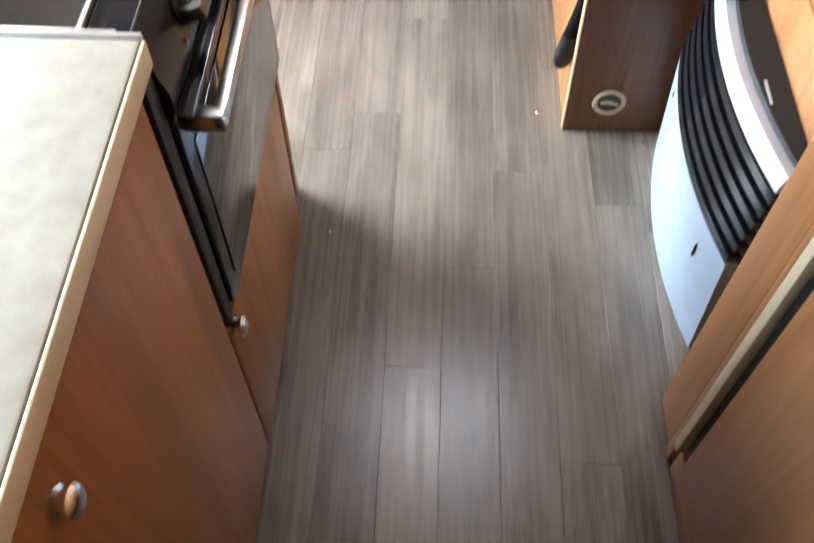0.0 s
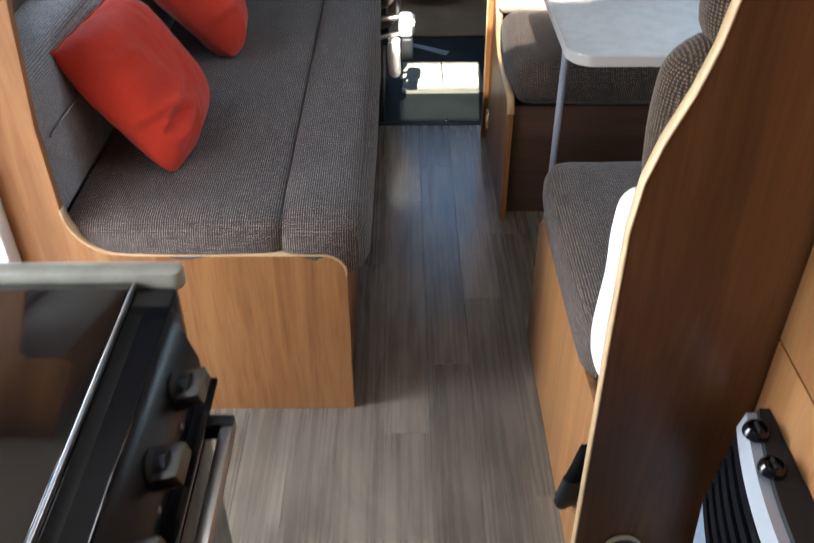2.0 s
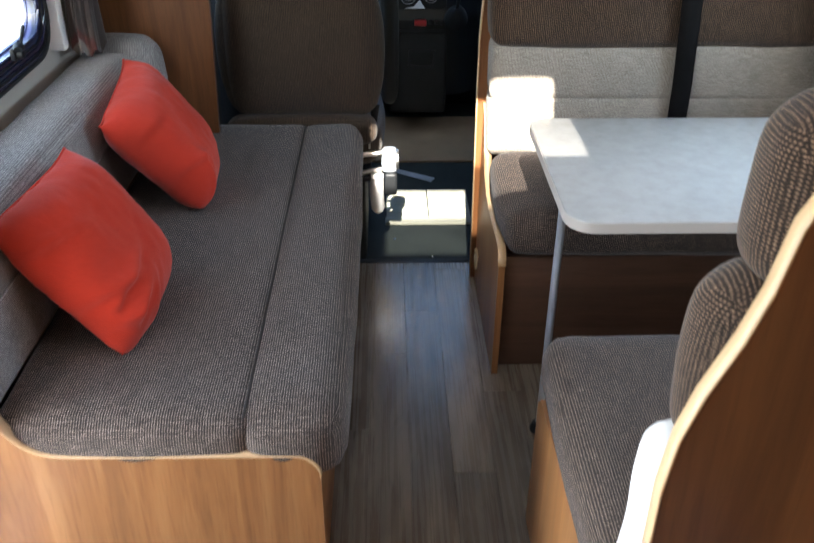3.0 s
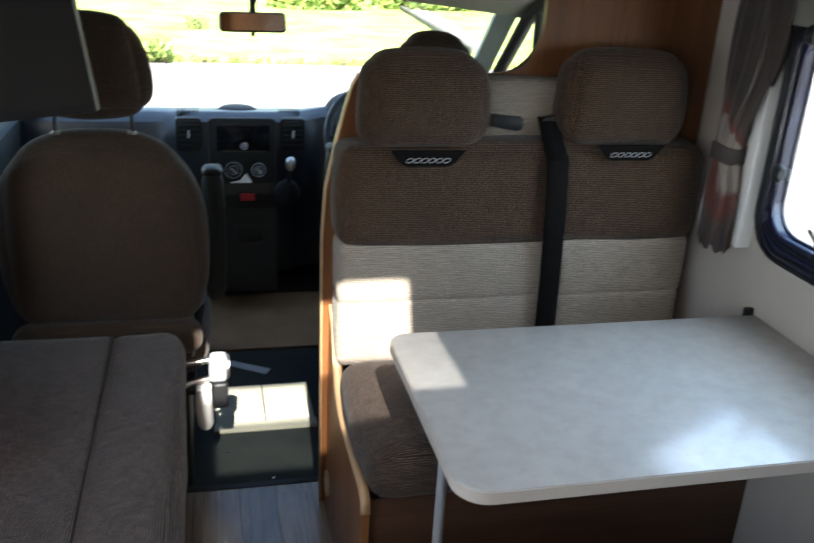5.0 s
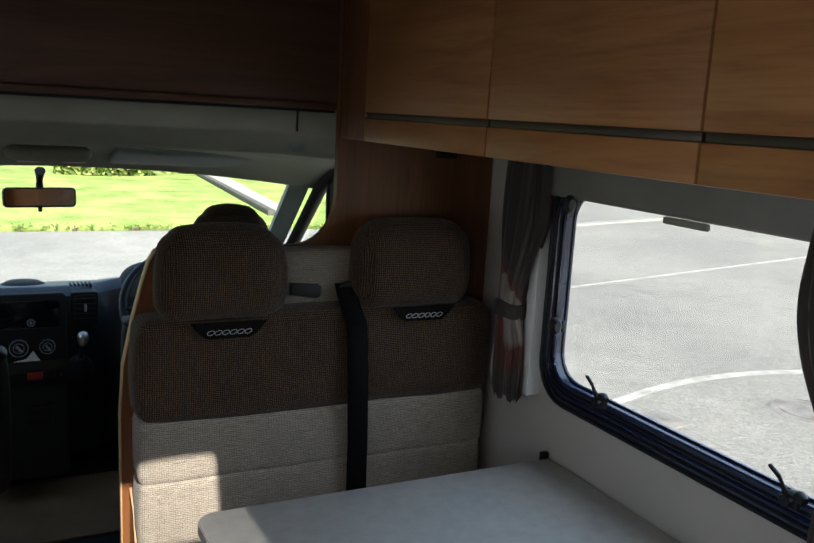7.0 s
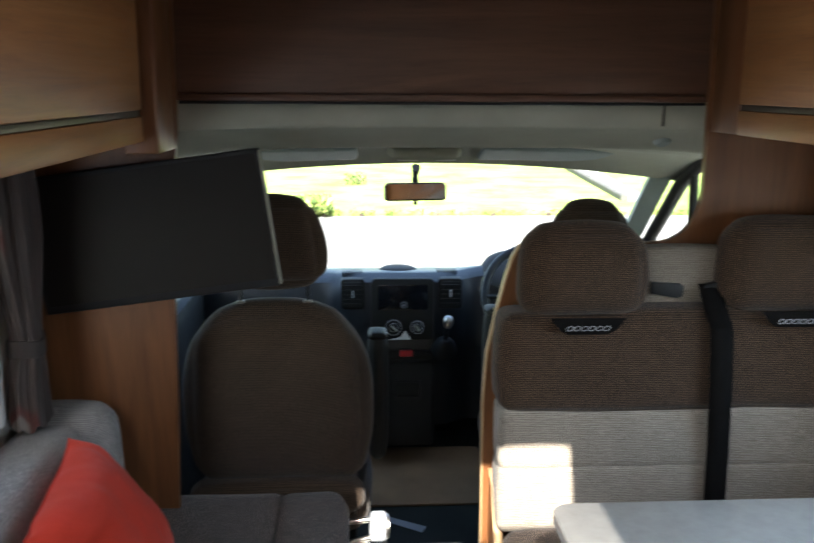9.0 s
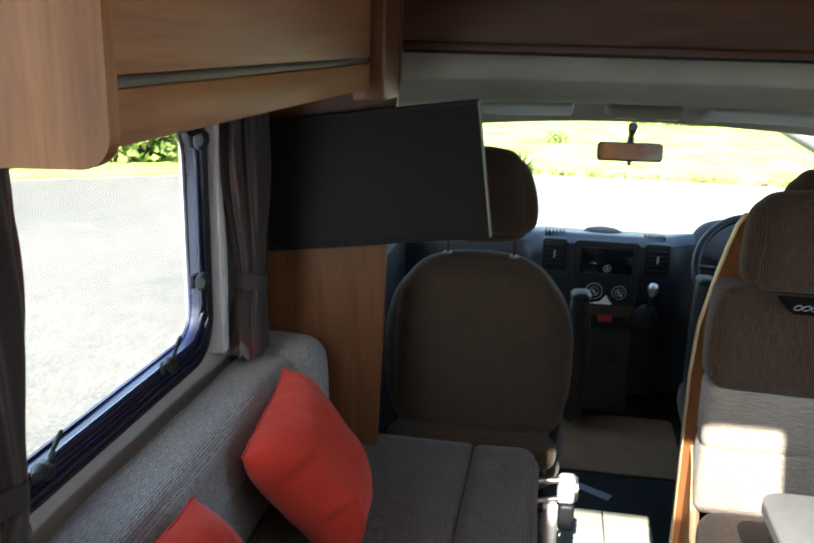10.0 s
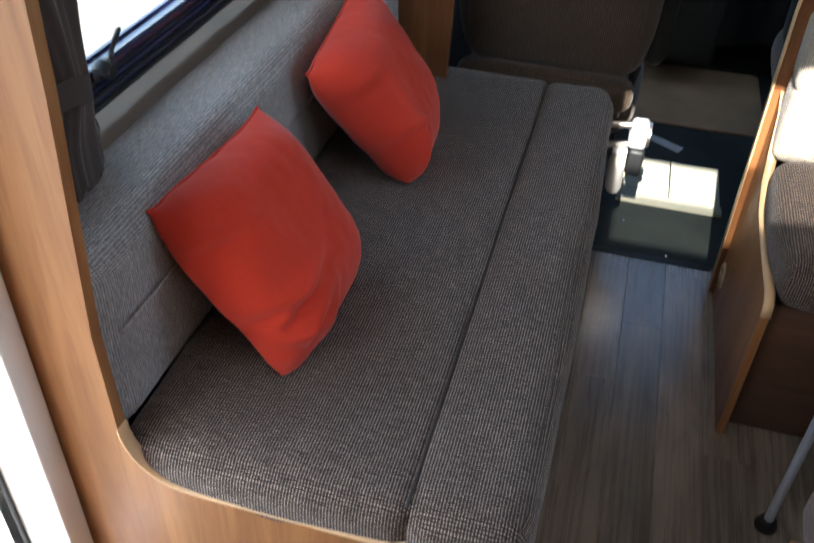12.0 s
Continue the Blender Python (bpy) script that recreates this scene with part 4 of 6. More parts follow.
for x0, x1, xl, dz in ((0.140, 0.440, 0.288, 0.008), (0.638, 0.962, 0.803, 0.020)):
    h = part("headrest", headrest_block(x0, x1, 1.064 + 0.7 * dz, 1.290 + dz, 3.265, 3.39, x0), TWEED_BACK, fb)
    tab = part("label_tab", slab([(xl - 0.092, 1.080 + dz), (xl + 0.092, 1.080 + dz), (xl + 0.066, 1.050 + dz), (xl + 0.050, 1.041 + dz), (xl - 0.050, 1.041 + dz), (xl - 0.066, 1.050 + dz)], "y", 3.232, 0.008, 0.002), BELT, h, "black cloth label tab")
    for i in range(6):
        a = xl - 0.044 + i * 0.0178
        loop = [(a + 0.0078 * math.cos(k * math.pi / 6) + 0.003 * math.sin(k * math.pi / 6), 3.2305, 1.0565 + dz + 0.0055 * math.sin(k * math.pi / 6)) for k in range(12)]
        part("stitch_loop", tube(loop, 0.0011, 6, True), LETTER, tab)
belt = thing("seat_belt", (0.635, 3.27, 0.55), "black three-point seat belt hanging down the backrest", "seat belt")
sb = rows_mesh([[(x - 0.028, y, z), (x, y - 0.004, z), (x + 0.028, y, z)] for x, y, z in
                ((0.612, 3.322, 1.150), (0.612, 3.308, 1.135), (0.613, 3.280, 1.10), (0.615, 3.236, 1.06), (0.618, 3.230, 0.98), (0.622, 3.230, 0.92), (0.628, 3.238, 0.85), (0.639, 3.252, 0.74), (0.641, 3.252, 0.62), (0.643, 3.25, 0.51))])
thicken(part("strap", sb, BELT, belt), 0.003)
slot_l = part("guide_slot", slab([(0.468, 1.155), (0.54, 1.150), (0.55, 1.142), (0.548, 1.118), (0.535, 1.113), (0.468, 1.125)], "y", 3.322, 0.012, 0.003), BLACK, belt)
part("guide_slot", slab([(0.66, 1.165), (0.60, 1.150), (0.592, 1.142), (0.592, 1.118), (0.604, 1.113), (0.66, 1.135)], "y", 3.310, 0.02, 0.003), BLACK, belt)
vent_disc("air_vent", (0.0865, 3.345, 0.105), (-1, 0, 0))

table = thing("table", (0.6, 2.71, 0), "pale grey laminate dinette table on a steel leg", "table")
part("tabletop", slab([(1.088, 2.434)] + [(1.088, 3.018)] + arc(0.162 + 0.045, 3.018 - 0.045, 0.045, 90, 180) + arc(0.162 + 0.06, 2.434 + 0.06, 0.06, 180, 270), "z", 0.698, 0.029, 0.003), TABLE_TOP, table)
part("edging", ring([(1.087, 2.4325), (1.087, 3.0195)] + arc(0.162 + 0.045, 3.018 - 0.045, 0.0465, 90, 180) + arc(0.162 + 0.06, 2.434 + 0.06, 0.0615, 180, 270),
                    [(1.087, 2.4355), (1.087, 3.0165)] + arc(0.162 + 0.045, 3.018 - 0.045, 0.0435, 90, 180) + arc(0.162 + 0.06, 2.434 + 0.06, 0.0585, 180, 270), "z", 0.701, 0.023), WALL, table)
leg = part("leg", tube([(0.188, 2.62, 0.02), (0.188, 2.62, 0.697)], 0.0095, 14), SILVER, table)
part("foot", lathe([(0.0, 0.0), (0.022, 0.0), (0.024, 0.006), (0.018, 0.025), (0.0, 0.03)], (0.188, 2.62, 0.001), (0, 0, 1), 18), BLACK, leg)
part("rail", box((1.055, 2.45, 0.672), (1.086, 2.98, 0.697), 0.003), ALU, table, "aluminium wall rail under the tabletop")
part("clip", box((1.064, 3.0205, 0.70), (1.087, 3.036, 0.742), 0.004), BLACK, table)

# ---------------------------------------------------------------- sofa, left side
sofa = thing("sofa", (-0.65, 2.8, 0), "side sofa in brown tweed on a cherry wood base", "sofa")
PX = -0.336
prof = ([(-1.088, 0.001), (PX, 0.001), (PX, 0.40)] + arc(PX - 0.05, 0.405, 0.05, 0, 90, 6)
        + [(-0.60, 0.456), (-0.78, 0.458)] + [(-0.80 - 0.10 * math.sin(radians(a)), 0.46 + 0.11 * (1 - math.cos(radians(a)))) for a in range(10, 91, 10)]
        + [(-0.902, 0.75), (-0.876, 1.10), (-0.866, 1.36)] + [(-0.836 - 0.03 * math.cos(radians(a)), 1.41 + 0.075 * math.sin(radians(a))) for a in range(0, 91, 15)]
        + [(-0.73, 1.488)] + arc(-0.735, 1.52, 0.032, -90, 0, 6) + [(-0.703, ROOF - 0.006), (-1.088, ROOF - 0.006)])
edged_board("end_panel", prof, "y", 2.052, 0.020, WOOD["z"], sofa)
edging(sofa, [(a, b + 0.001) for a, b in prof[2:21]], "y", 2.050, 0.024)
part("base_front", box((PX - 0.030, 2.073, 0.001), (PX - 0.012, 3.50, 0.40), 0.002), WOOD["y"], sofa)
part("seat_cushion", cushion((-0.93, 2.062, 0.40), (-0.449, 3.515, 0.530), 0.045, 0.010, 0.004, cuts=18, seed=11), TWEED, sofa)
part("front_bolster", cushion((-0.493, 2.062, 0.375), (-0.290, 3.515, 0.533), 0.055, 0.010, 0.004, cuts=18, seed=12), TWEED, sofa)
part("seam", tube([(-0.471, 2.075 + 0.2 * i, 0.5265) for i in range(8)], 0.0028, 6), PIPING, sofa)
back = cushion((-1.082, 2.075, 0.50), (-0.915, 3.30, 0.832), 0.05, 0.010, 0.004, cuts=18, seed=13)
part("backrest", back, GREY_CLOTH, sofa, "grey-taupe tweed backrest")
part("end_bolster", cushion((-1.07, 3.27, 0.50), (-0.865, 3.398, 0.852), 0.05, 0.010, 0.004, seed=14), GREY_CLOTH, sofa, "grey-taupe corner bolster")
part("backrest_seam", tube([(-0.906, 2.12 + 0.15 * i, 0.70) for i in range(8)], 0.003, 6), GREY_CLOTH, sofa)


def pillow(top, bottom, left, right, thick, seed, creases):
    """A square scatter cushion hung between its four corners: plump middle, pinched ears, folds of cloth."""
    bm = bmesh.new()
    n = 52
    top, bottom, left, right = map(Vector, (top, bottom, left, right))
    mid = (top + bottom + left + right) / 4
    normal = (top - left).cross(bottom - left).normalized()
    if normal.x < 0:
        normal.negate()

    def fold(s, t):
        d = 0.0
        for s0, t0, s1, t1, depth, width in creases:
            a, b = Vector((s0, t0)), Vector((s1, t1))
            way = b - a
            u = max(0.0, min(1.0, (Vector((s, t)) - a).dot(way) / way.length_squared))
            gap = Vector((s, t)) - (a + way * u)
            off = gap.dot(Vector((-way.y, way.x)).normalized())
            fade = math.exp(-(max(0.0, gap.length - abs(off)) / 0.1) ** 2) * (1 - 0.6 * u)
            d += depth * fade * (1.1 * math.exp(-((off - 1.6 * width) / (1.5 * width)) ** 2) - math.exp(-(off / width) ** 2))
        return d

    for sign in (1, -1):
        grid = []
        for i in range(n + 1):
            row = []
            for j in range(n + 1):
                s, t = (math.copysign(1 - (1 - abs(c)) ** 1.25, c) for c in (2 * i / n - 1, 2 * j / n - 1))
                a, b = (s + 1) / 2, (t + 1) / 2
                p = bottom * (1 - a) * (1 - b) + right * a * (1 - b) + left * (1 - a) * b + top * a * b
                pinch = (0.075 * (1 - s ** 4) * max(0.0, t) ** 4 - 0.05 * (1 - t * t) * max(0.0, s) ** 3
                         + 0.07 * math.exp(-((t + 0.55) / 0.3) ** 2) * max(0.0, -s) ** 4 - 0.07 * (1 - s * s) * max(0.0, -t) ** 3)
                pinch += 0.10 * math.exp(-((s - 1) ** 2 + (t + 1) ** 2) / 0.10) + 0.07 * math.exp(-((s + 1) ** 2 + (t - 1) ** 2) / 0.06) + 0.05 * math.exp(-((s + 1) ** 2 + (t + 1) ** 2) / 0.03)
                pinch += 0.012 * noise.noise(Vector((s * 4 + seed, t * 4, 1))) * max(abs(s), abs(t)) ** 4
                p = p + (mid - p) * pinch
                h = max(0.0, (1 - s ** 4) * (1 - t ** 4)) ** 0.60
                soft = 0.007 * noise.noise(Vector((s * 2.2 + seed, t * 2.2, sign * 3))) + 0.0022 * noise.noise(Vector((s * 8 + seed, t * 8, 7)))
                lift = thick * h * (1.0 if sign > 0 else 0.55) + (soft + (fold(s, t) if sign > 0 else 0.0)) * h ** 0.35
                row.append(bm.verts.new(p + normal * sign * lift))
            grid.append(row)
        for i in range(n):
            for j in range(n):
                bm.faces.new((grid[i][j], grid[i + 1][j], grid[i + 1][j + 1], grid[i][j + 1]))
    bmesh.ops.remove_doubles(bm, verts=bm.verts, dist=1e-4)
    return bm


def red_pillow(corners, thick, seed, creases):
    t = thing("scatter_cushion", Vector(corners[1]), "plain red cotton scatter cushion leaning on the sofa back", "cushion", "red cushions")
    bm = pillow(*corners, thick, seed, creases)
    body = part("cover", bm, RED, t, smooth=80)
    top, left = Vector(corners[0]), Vector(corners[2])
    mid = sum((Vector(c) for c in corners), Vector()) / 4
    seam = []
    for k in range(25):
        u = 2 * k / 24 - 1
        p = left.lerp(top, k / 24)
        pull = 0.075 * (1 - u ** 4) + 0.07 * math.exp(-((u + 1) ** 2) / 0.06)
        seam.append(p + (mid - p) * pull)
    part("piping", tube(seam, 0.003, 6), RED, body)


red_pillow(((-0.872, 2.545, 0.848), (-0.722, 2.238, 0.532), (-0.928, 2.240, 0.826), (-0.706, 2.58, 0.555)), 0.092, 1.0,
           [(-1.0, 0.45, -0.45, 0.30, 0.016, 0.05), (-0.95, -0.35, -0.35, -0.55, 0.017, 0.06), (-0.75, -0.55, -0.05, -0.40, 0.014, 0.06),
            (-0.55, -0.80, -0.25, -0.70, 0.015, 0.05), (-0.98, -0.70, -0.62, -0.86, 0.013, 0.045), (-0.2, -1.0, 0.0, -0.72, 0.012, 0.06)])
red_pillow(((-0.906, 3.136, 0.850), (-0.674, 2.816, 0.558), (-0.880, 2.76, 0.812), (-0.708, 3.12, 0.552)), 0.098, 5.0,
           [(-1.0, -0.40, -0.55, -0.55, 0.013, 0.05), (-0.6, -0.95, -0.45, -0.55, 0.013, 0.05), (-1.0, 0.35, -0.6, 0.30, 0.010, 0.06), (0.85, 1.0, 0.6, 0.65, 0.010, 0.07)])

# ---------------------------------------------------------------- overhead lockers


def locker(side, x, y0, y1, z0, seams):
    k = thing("overhead_locker", ((x + side * 1.088) / 2, (y0 + y1) / 2, z0), "cherry wood overhead locker with flap doors", "locker", "overhead lockers")
    lo, hi = sorted((x + side * 0.02, side * 1.088))
    part("body", box((lo, y0, z0 + 0.012), (hi, y1, ROOF - 0.005), 0.002), WOOD["y"], k)
    edges = [y0, *seams, y1]
    for a, b in zip(edges, edges[1:]):
        lo, hi = sorted((x, x + side * 0.019))
        part("lower_rail", box((lo, a + 0.002, z0), (hi, b - 0.002, z0 + 0.055), 0.003), WOOD["y"], k)
        lo2, hi2 = sorted((x + side * 0.006, x + side * 0.019))
        part("grip_strip", box((lo2, a + 0.003, z0 + 0.0555), (hi2, b - 0.003, z0 + 0.068), 0.001), DARK_STEEL, k, "satin metal finger strip")
        part("flap_door", box((lo, a + 0.002, z0 + 0.0685), (hi, b - 0.002, ROOF - 0.012), 0.003), WOOD["y"], k)
    lo, hi = sorted((x + side * 0.02, side * 1.03))
    part("underside", box((lo, y0 + 0.002, z0 + 0.004), (hi, y1 - 0.002, z0 + 0.0115), 0.001), WALL, k)
    return k


locker(1, 0.609, 1.602, 3.24, 1.519, [2.160, 2.682])
locker(-1, -0.722, 2.074, 3.22, 1.503, [])
for side, x0 in ((1, 0.612), (-1, -0.69)):
    cp = thing("corner_post", (x0, 3.35, 1.3), "cherry wood upright at the end of the locker", "post", "corner posts")
    lo, hi = sorted((x0 + side * 0.002, x0 + side * 0.075))
    part("upright", box((lo, 3.243 if side > 0 else 3.223, 1.519 if side > 0 else 1.475), (hi, 3.40, ROOF - 0.006), 0.005, 3), WOOD_DEEP_SHADED, cp)

over = thing("overcab_front", (0, 3.43, 1.595), "dark brown wooden front of the overcab shelf", "shelf front")
part("board", slab([(-0.70, 1.590), (0.62, 1.590), (0.62, ROOF - 0.006), (-0.70, ROOF - 0.006)], "y", 3.426, 0.02, 0.002), WOOD_DARK, over)
part("lower_lip", box((-0.684, 3.415, 1.588), (0.606, 3.4255, 1.606), 0.004), WOOD_DARK, over)
part("edge_trim", box((-0.684, 3.418, 1.581), (0.606, 3.4275, 1.5875), 0.002), BLACK, over, "black edge trim")

part_left = thing("partition", (-0.9, 3.42, 0), "cherry wood partition between lounge and cab", "partition")
po = [(-1.088, 0.001), (-0.735, 0.001), (-0.732, 0.55), (-0.720, 0.90), (-0.712, 1.25), (-0.70, 1.42), (-0.69, 1.52), (-0.688, ROOF - 0.006), (-1.088, ROOF - 0.006)]
edged_board("board", po, "y", 3.402, 0.022, WOOD_DEEP_SHADED, part_left)

# ---------------------------------------------------------------- television
tv = thing("television", (-0.78, 3.36, 1.15), "black flat-screen television on a tilted wall bracket", "television")
TVW, TVH = 0.585, 0.336
tvm = Matrix.Translation((-0.468, 3.352, 1.314)) @ Matrix.Rotation(radians(-7.8), 4, "Y") @ Matrix.Rotation(radians(-3), 4, "Z")
part("housing", join(bmesh.new(), slab(rounded(-TVW, -TVH / 2, 0, TVH / 2, 0.006), "y", 0.0, 0.03, 0.004), tvm), BLACK, tv)
part("screen", join(bmesh.new(), slab(rounded(-TVW + 0.012, -TVH / 2 + 0.02, -0.010, TVH / 2 - 0.010, 0.003), "y", -0.0015, 0.0012, 0.0), tvm), DARK_SCREEN, tv, "dark switched-off screen")
part("side_trim", join(bmesh.new(), box((-0.003, -0.002, -TVH / 2 + 0.004), (0.0015, 0.006, TVH / 2 - 0.004), 0.001), tvm), TRIM_GREY, tv)
part("bracket", box((-0.80, 3.378, 1.25), (-0.72, 3.402, 1.38), 0.004), BLACK, tv)

# ---------------------------------------------------------------- curtains


def curtain(side, cx, cy, hx, hy, z0, z1, tie, tie_w, folds, seed, tail, shift=0.0):
    """A bunched curtain: deep folds round a soft core, drawn in by a tie-back and flaring below it."""
    c = thing("curtain", (side * cx, cy, z0), "brown patterned curtain gathered in a tie-back", "curtain", "curtains")
    r = random.Random(seed)
    ph = [r.uniform(0, 6.28) for _ in range(4)]
    rows = []
    nz, na = 60, 120
    for i in range(nz + 1):
        z = z1 + (z0 - z1) * i / nz
        d = z - tie
        pull = math.exp(-(d / (0.19 if d > 0 else 0.06)) ** 2)
        grow = 1.0 if d > 0 else tail
        if d > 0:
            grow *= 0.80 + 0.20 * math.sin(math.pi * min(1.0, d / (z1 - tie)) ** 0.8)
        wy = hy * grow * (1 - pull) + tie_w * pull
        wx = hx * grow * (1 - pull) + 0.034 * pull
        yc = cy + shift * pull + (shift * 0.8 if d < 0 else 0.0) * (1 - pull)
        row = []
        for k in range(na):
            a = 2 * math.pi * k / na
            wave = math.sin(folds * a + ph[0] + 0.8 * math.sin(z * 4 + ph[1])) + 0.45 * math.sin((folds * 2 + 1) * a + ph[2] + z * 6)
            f = 1.0 + (0.17 - 0.07 * pull) * wave + 0.05 * math.sin(a * 2 + z * 9 + ph[3])
            row.append((side * cx + wx * f * math.cos(a), yc + wy * f * math.sin(a), z + (0.012 * wave if i == nz else 0.0)))
        rows.append(row)
    part("fabric", rows_mesh(rows, True), CURTAIN, c, smooth=80)
    band = []
    for k in range(32):
        a = 2 * math.pi * k / 32
        band.append((side * cx + 0.039 * math.cos(a), cy + shift + (tie_w + 0.006) * math.sin(a)))
    rows = [[(x, y, tie + dz + 0.006 * math.sin(3 * y * 20)) for x, y in band] for dz in (-0.020, -0.017, -0.006, 0.006, 0.017, 0.020)]
    thicken(part("tie_back", rows_mesh(rows, True), TIE_CLOTH, c), 0.003)
    part("track", box((side * 1.035 - 0.008, cy - hy, z1 - 0.004), (side * 1.035 + 0.008, cy + hy, z1 + 0.008), 0.002), WHITE, c)


curtain(1, 1.028, 3.125, 0.040, 0.092, 0.86, 1.495, 1.10, 0.036, 7, 1, 0.55, 0.042)
curtain(-1, 1.020, 3.215, 0.046, 0.088, 0.852, 1.492, 1.040, 0.042, 7, 2, 0.75, 0.02)
curtain(-1, 1.020, 2.215, 0.036, 0.130, 0.838, 1.492, 1.000, 0.048, 8, 3, 0.45, 0.03)
curtain(1, 1.025, 2.17, 0.040, 0.120, 0.84, 1.505, 1.02, 0.055, 8, 4, 0.5, -0.03)
for side, cy, tie, z0 in ((1, 3.185, 1.07, 0.875), (-1, 2.275, 0.97, 0.865)):
    flap = []
    for i in range(9):
        u = i / 8
        z = tie + (z0 - tie) * u
        flap.append([(side * (1.030 - 0.012 * math.sin(3 * k + 4 * u)), cy + 0.03 * u + (0.012 + 0.05 * u) * (k / 4 - 0.5), z + 0.02 * u * (k / 4)) for k in range(5)])
    tail = thing("curtain_lining", (side * 1.03, cy, z0), "pale curtain lining showing below the tie-back", "curtain lining", "curtain linings")
    thicken(part("fabric", rows_mesh(flap), WHITE_CLOTH if side > 0 else CURTAIN, tail, smooth=80), 0.003)
light_switch = thing("switch_plate", (0.94, 3.40, 1.52), "small black switch plate on the wood panel", "switch")
part("plate", box((0.90, 3.392, 1.475), (0.965, 3.4015, 1.535), 0.004), BLACK, light_switch)
part("rocker", box((0.918, 3.388, 1.492), (0.947, 3.3925, 1.518), 0.003), BLACK_GLOSS, light_switch)

# ---------------------------------------------------------------- driving cab


def seat_shell(cx, y0, z0, z1, w_low, w_high, thick, seed):
    """A car seat's backrest seen from behind: a rounded arch with a padded edge."""
    bm = cushion((cx - w_low / 2, y0, z0), (cx + w_low / 2, y0 + thick, z1), 0.06, 0.02, 0.003, cuts=18, seed=seed)
    for v in bm.verts:
        k = (v.co.z - z0) / (z1 - z0)
        u = max(0.0, min(1.0, (k - 0.28) / 0.72))
        half = 1.0 + (w_high / w_low - 1.0) * u ** 3.2
        side = (v.co.x - cx) / (w_low / 2)
        v.co.x = cx + (v.co.x - cx) * half * (1.0 - 0.05 * (1 - min(1, k / 0.25)))
        v.co.z -= 0.14 * max(0.0, k - 0.55) * abs(side) ** 3.2
        v.co.y += 0.10 * (z1 - v.co.z) - 0.035 * (1 - side * side) * math.sin(math.pi * min(1, max(0, k)))
    return bm


def car_seat(cx, y0, arm, hw=0.150, drop=0.0):
    s = thing("cab_seat", (cx, y0 + 0.25, -0.06), "cab seat in dark brown ribbed cloth with headrest", "car seat", "cab seats")
    b = part("backrest", seat_shell(cx, y0, 0.50, 1.036, 0.505, 0.43, 0.13, cx), SEAT_CLOTH, s)
    part("seam", tube([(cx + 0.246 * math.cos(a) * (0.80 + 0.2 * (1 - abs(math.sin(a)))), y0 + 0.07, 0.66 + 0.37 * math.sin(a)) for a in [math.pi * k / 20 for k in range(21)]], 0.003, 6), PIPING, b)
    hr = cushion((cx - hw, y0 + 0.005, 1.098 - drop), (cx + hw, y0 + 0.115, 1.325 - drop), 0.05, 0.018, 0.003, seed=cx + 4)
    for v in hr.verts:
        k = (v.co.z - 1.098 + drop) / 0.227
        v.co.x = cx + (v.co.x - cx) * (1.0 - 0.24 * max(0, k) ** 1.8)
    h = part("headrest", hr, SEAT_CLOTH, s)
    for dx in (-0.091, 0.091):
        part("post", tube([(cx + dx, y0 + 0.05, 1.02), (cx + dx, y0 + 0.05, 1.13)], 0.005, 10), BLACK, h, "black headrest post")
        part("collar", lathe([(0.0, 0.0), (0.013, 0.0), (0.011, 0.006), (0.0, 0.007)], (cx + dx, y0 + 0.05, 1.045), (0, 0, 1), 14), DARK_STEEL, h)
    part("seat_pad", cushion((cx - 0.25, y0 + 0.10, 0.30), (cx + 0.25, y0 + 0.60, 0.46), 0.06, 0.02, 0.003, seed=cx + 8), SEAT_CLOTH, s)
    part("hip_pad", cushion((cx - 0.245, y0 + 0.01, 0.425), (cx + 0.235, y0 + 0.10, 0.515), 0.03, 0.01, 0.003, seed=cx + 9), SEAT_CLOTH, s)
    base = part("pedestal", box((cx - 0.22, y0 + 0.06, -0.059), (cx + 0.20, y0 + 0.50, 0.28), 0.02, 3), DASH, s)
    part("swivel_plate", box((cx - 0.24, y0 + 0.04, 0.281), (cx + 0.22, y0 + 0.52, 0.30), 0.006), BLACK, base)
    if arm:
        ax = cx + arm * (0.286 if arm > 0 else 0.262)
        a = part("armrest", cushion((ax - 0.028, y0 + 0.20, 0.50), (ax + 0.028, y0 + 0.29, 0.90), 0.03, 0.006, 0.002, cuts=10), DASH, s, "folded-up dark armrest")
        part("armrest_cap", cushion((ax - 0.026, y0 + 0.202, 0.885), (ax + 0.026, y0 + 0.288, 0.905), 0.01, 0.004, 0.0, cuts=6), DASH, a)
    return s


pseat = car_seat(-0.487, 3.535, 1, 0.136)
dseat = car_seat(0.455, 3.80, -1, 0.122, 0.05)
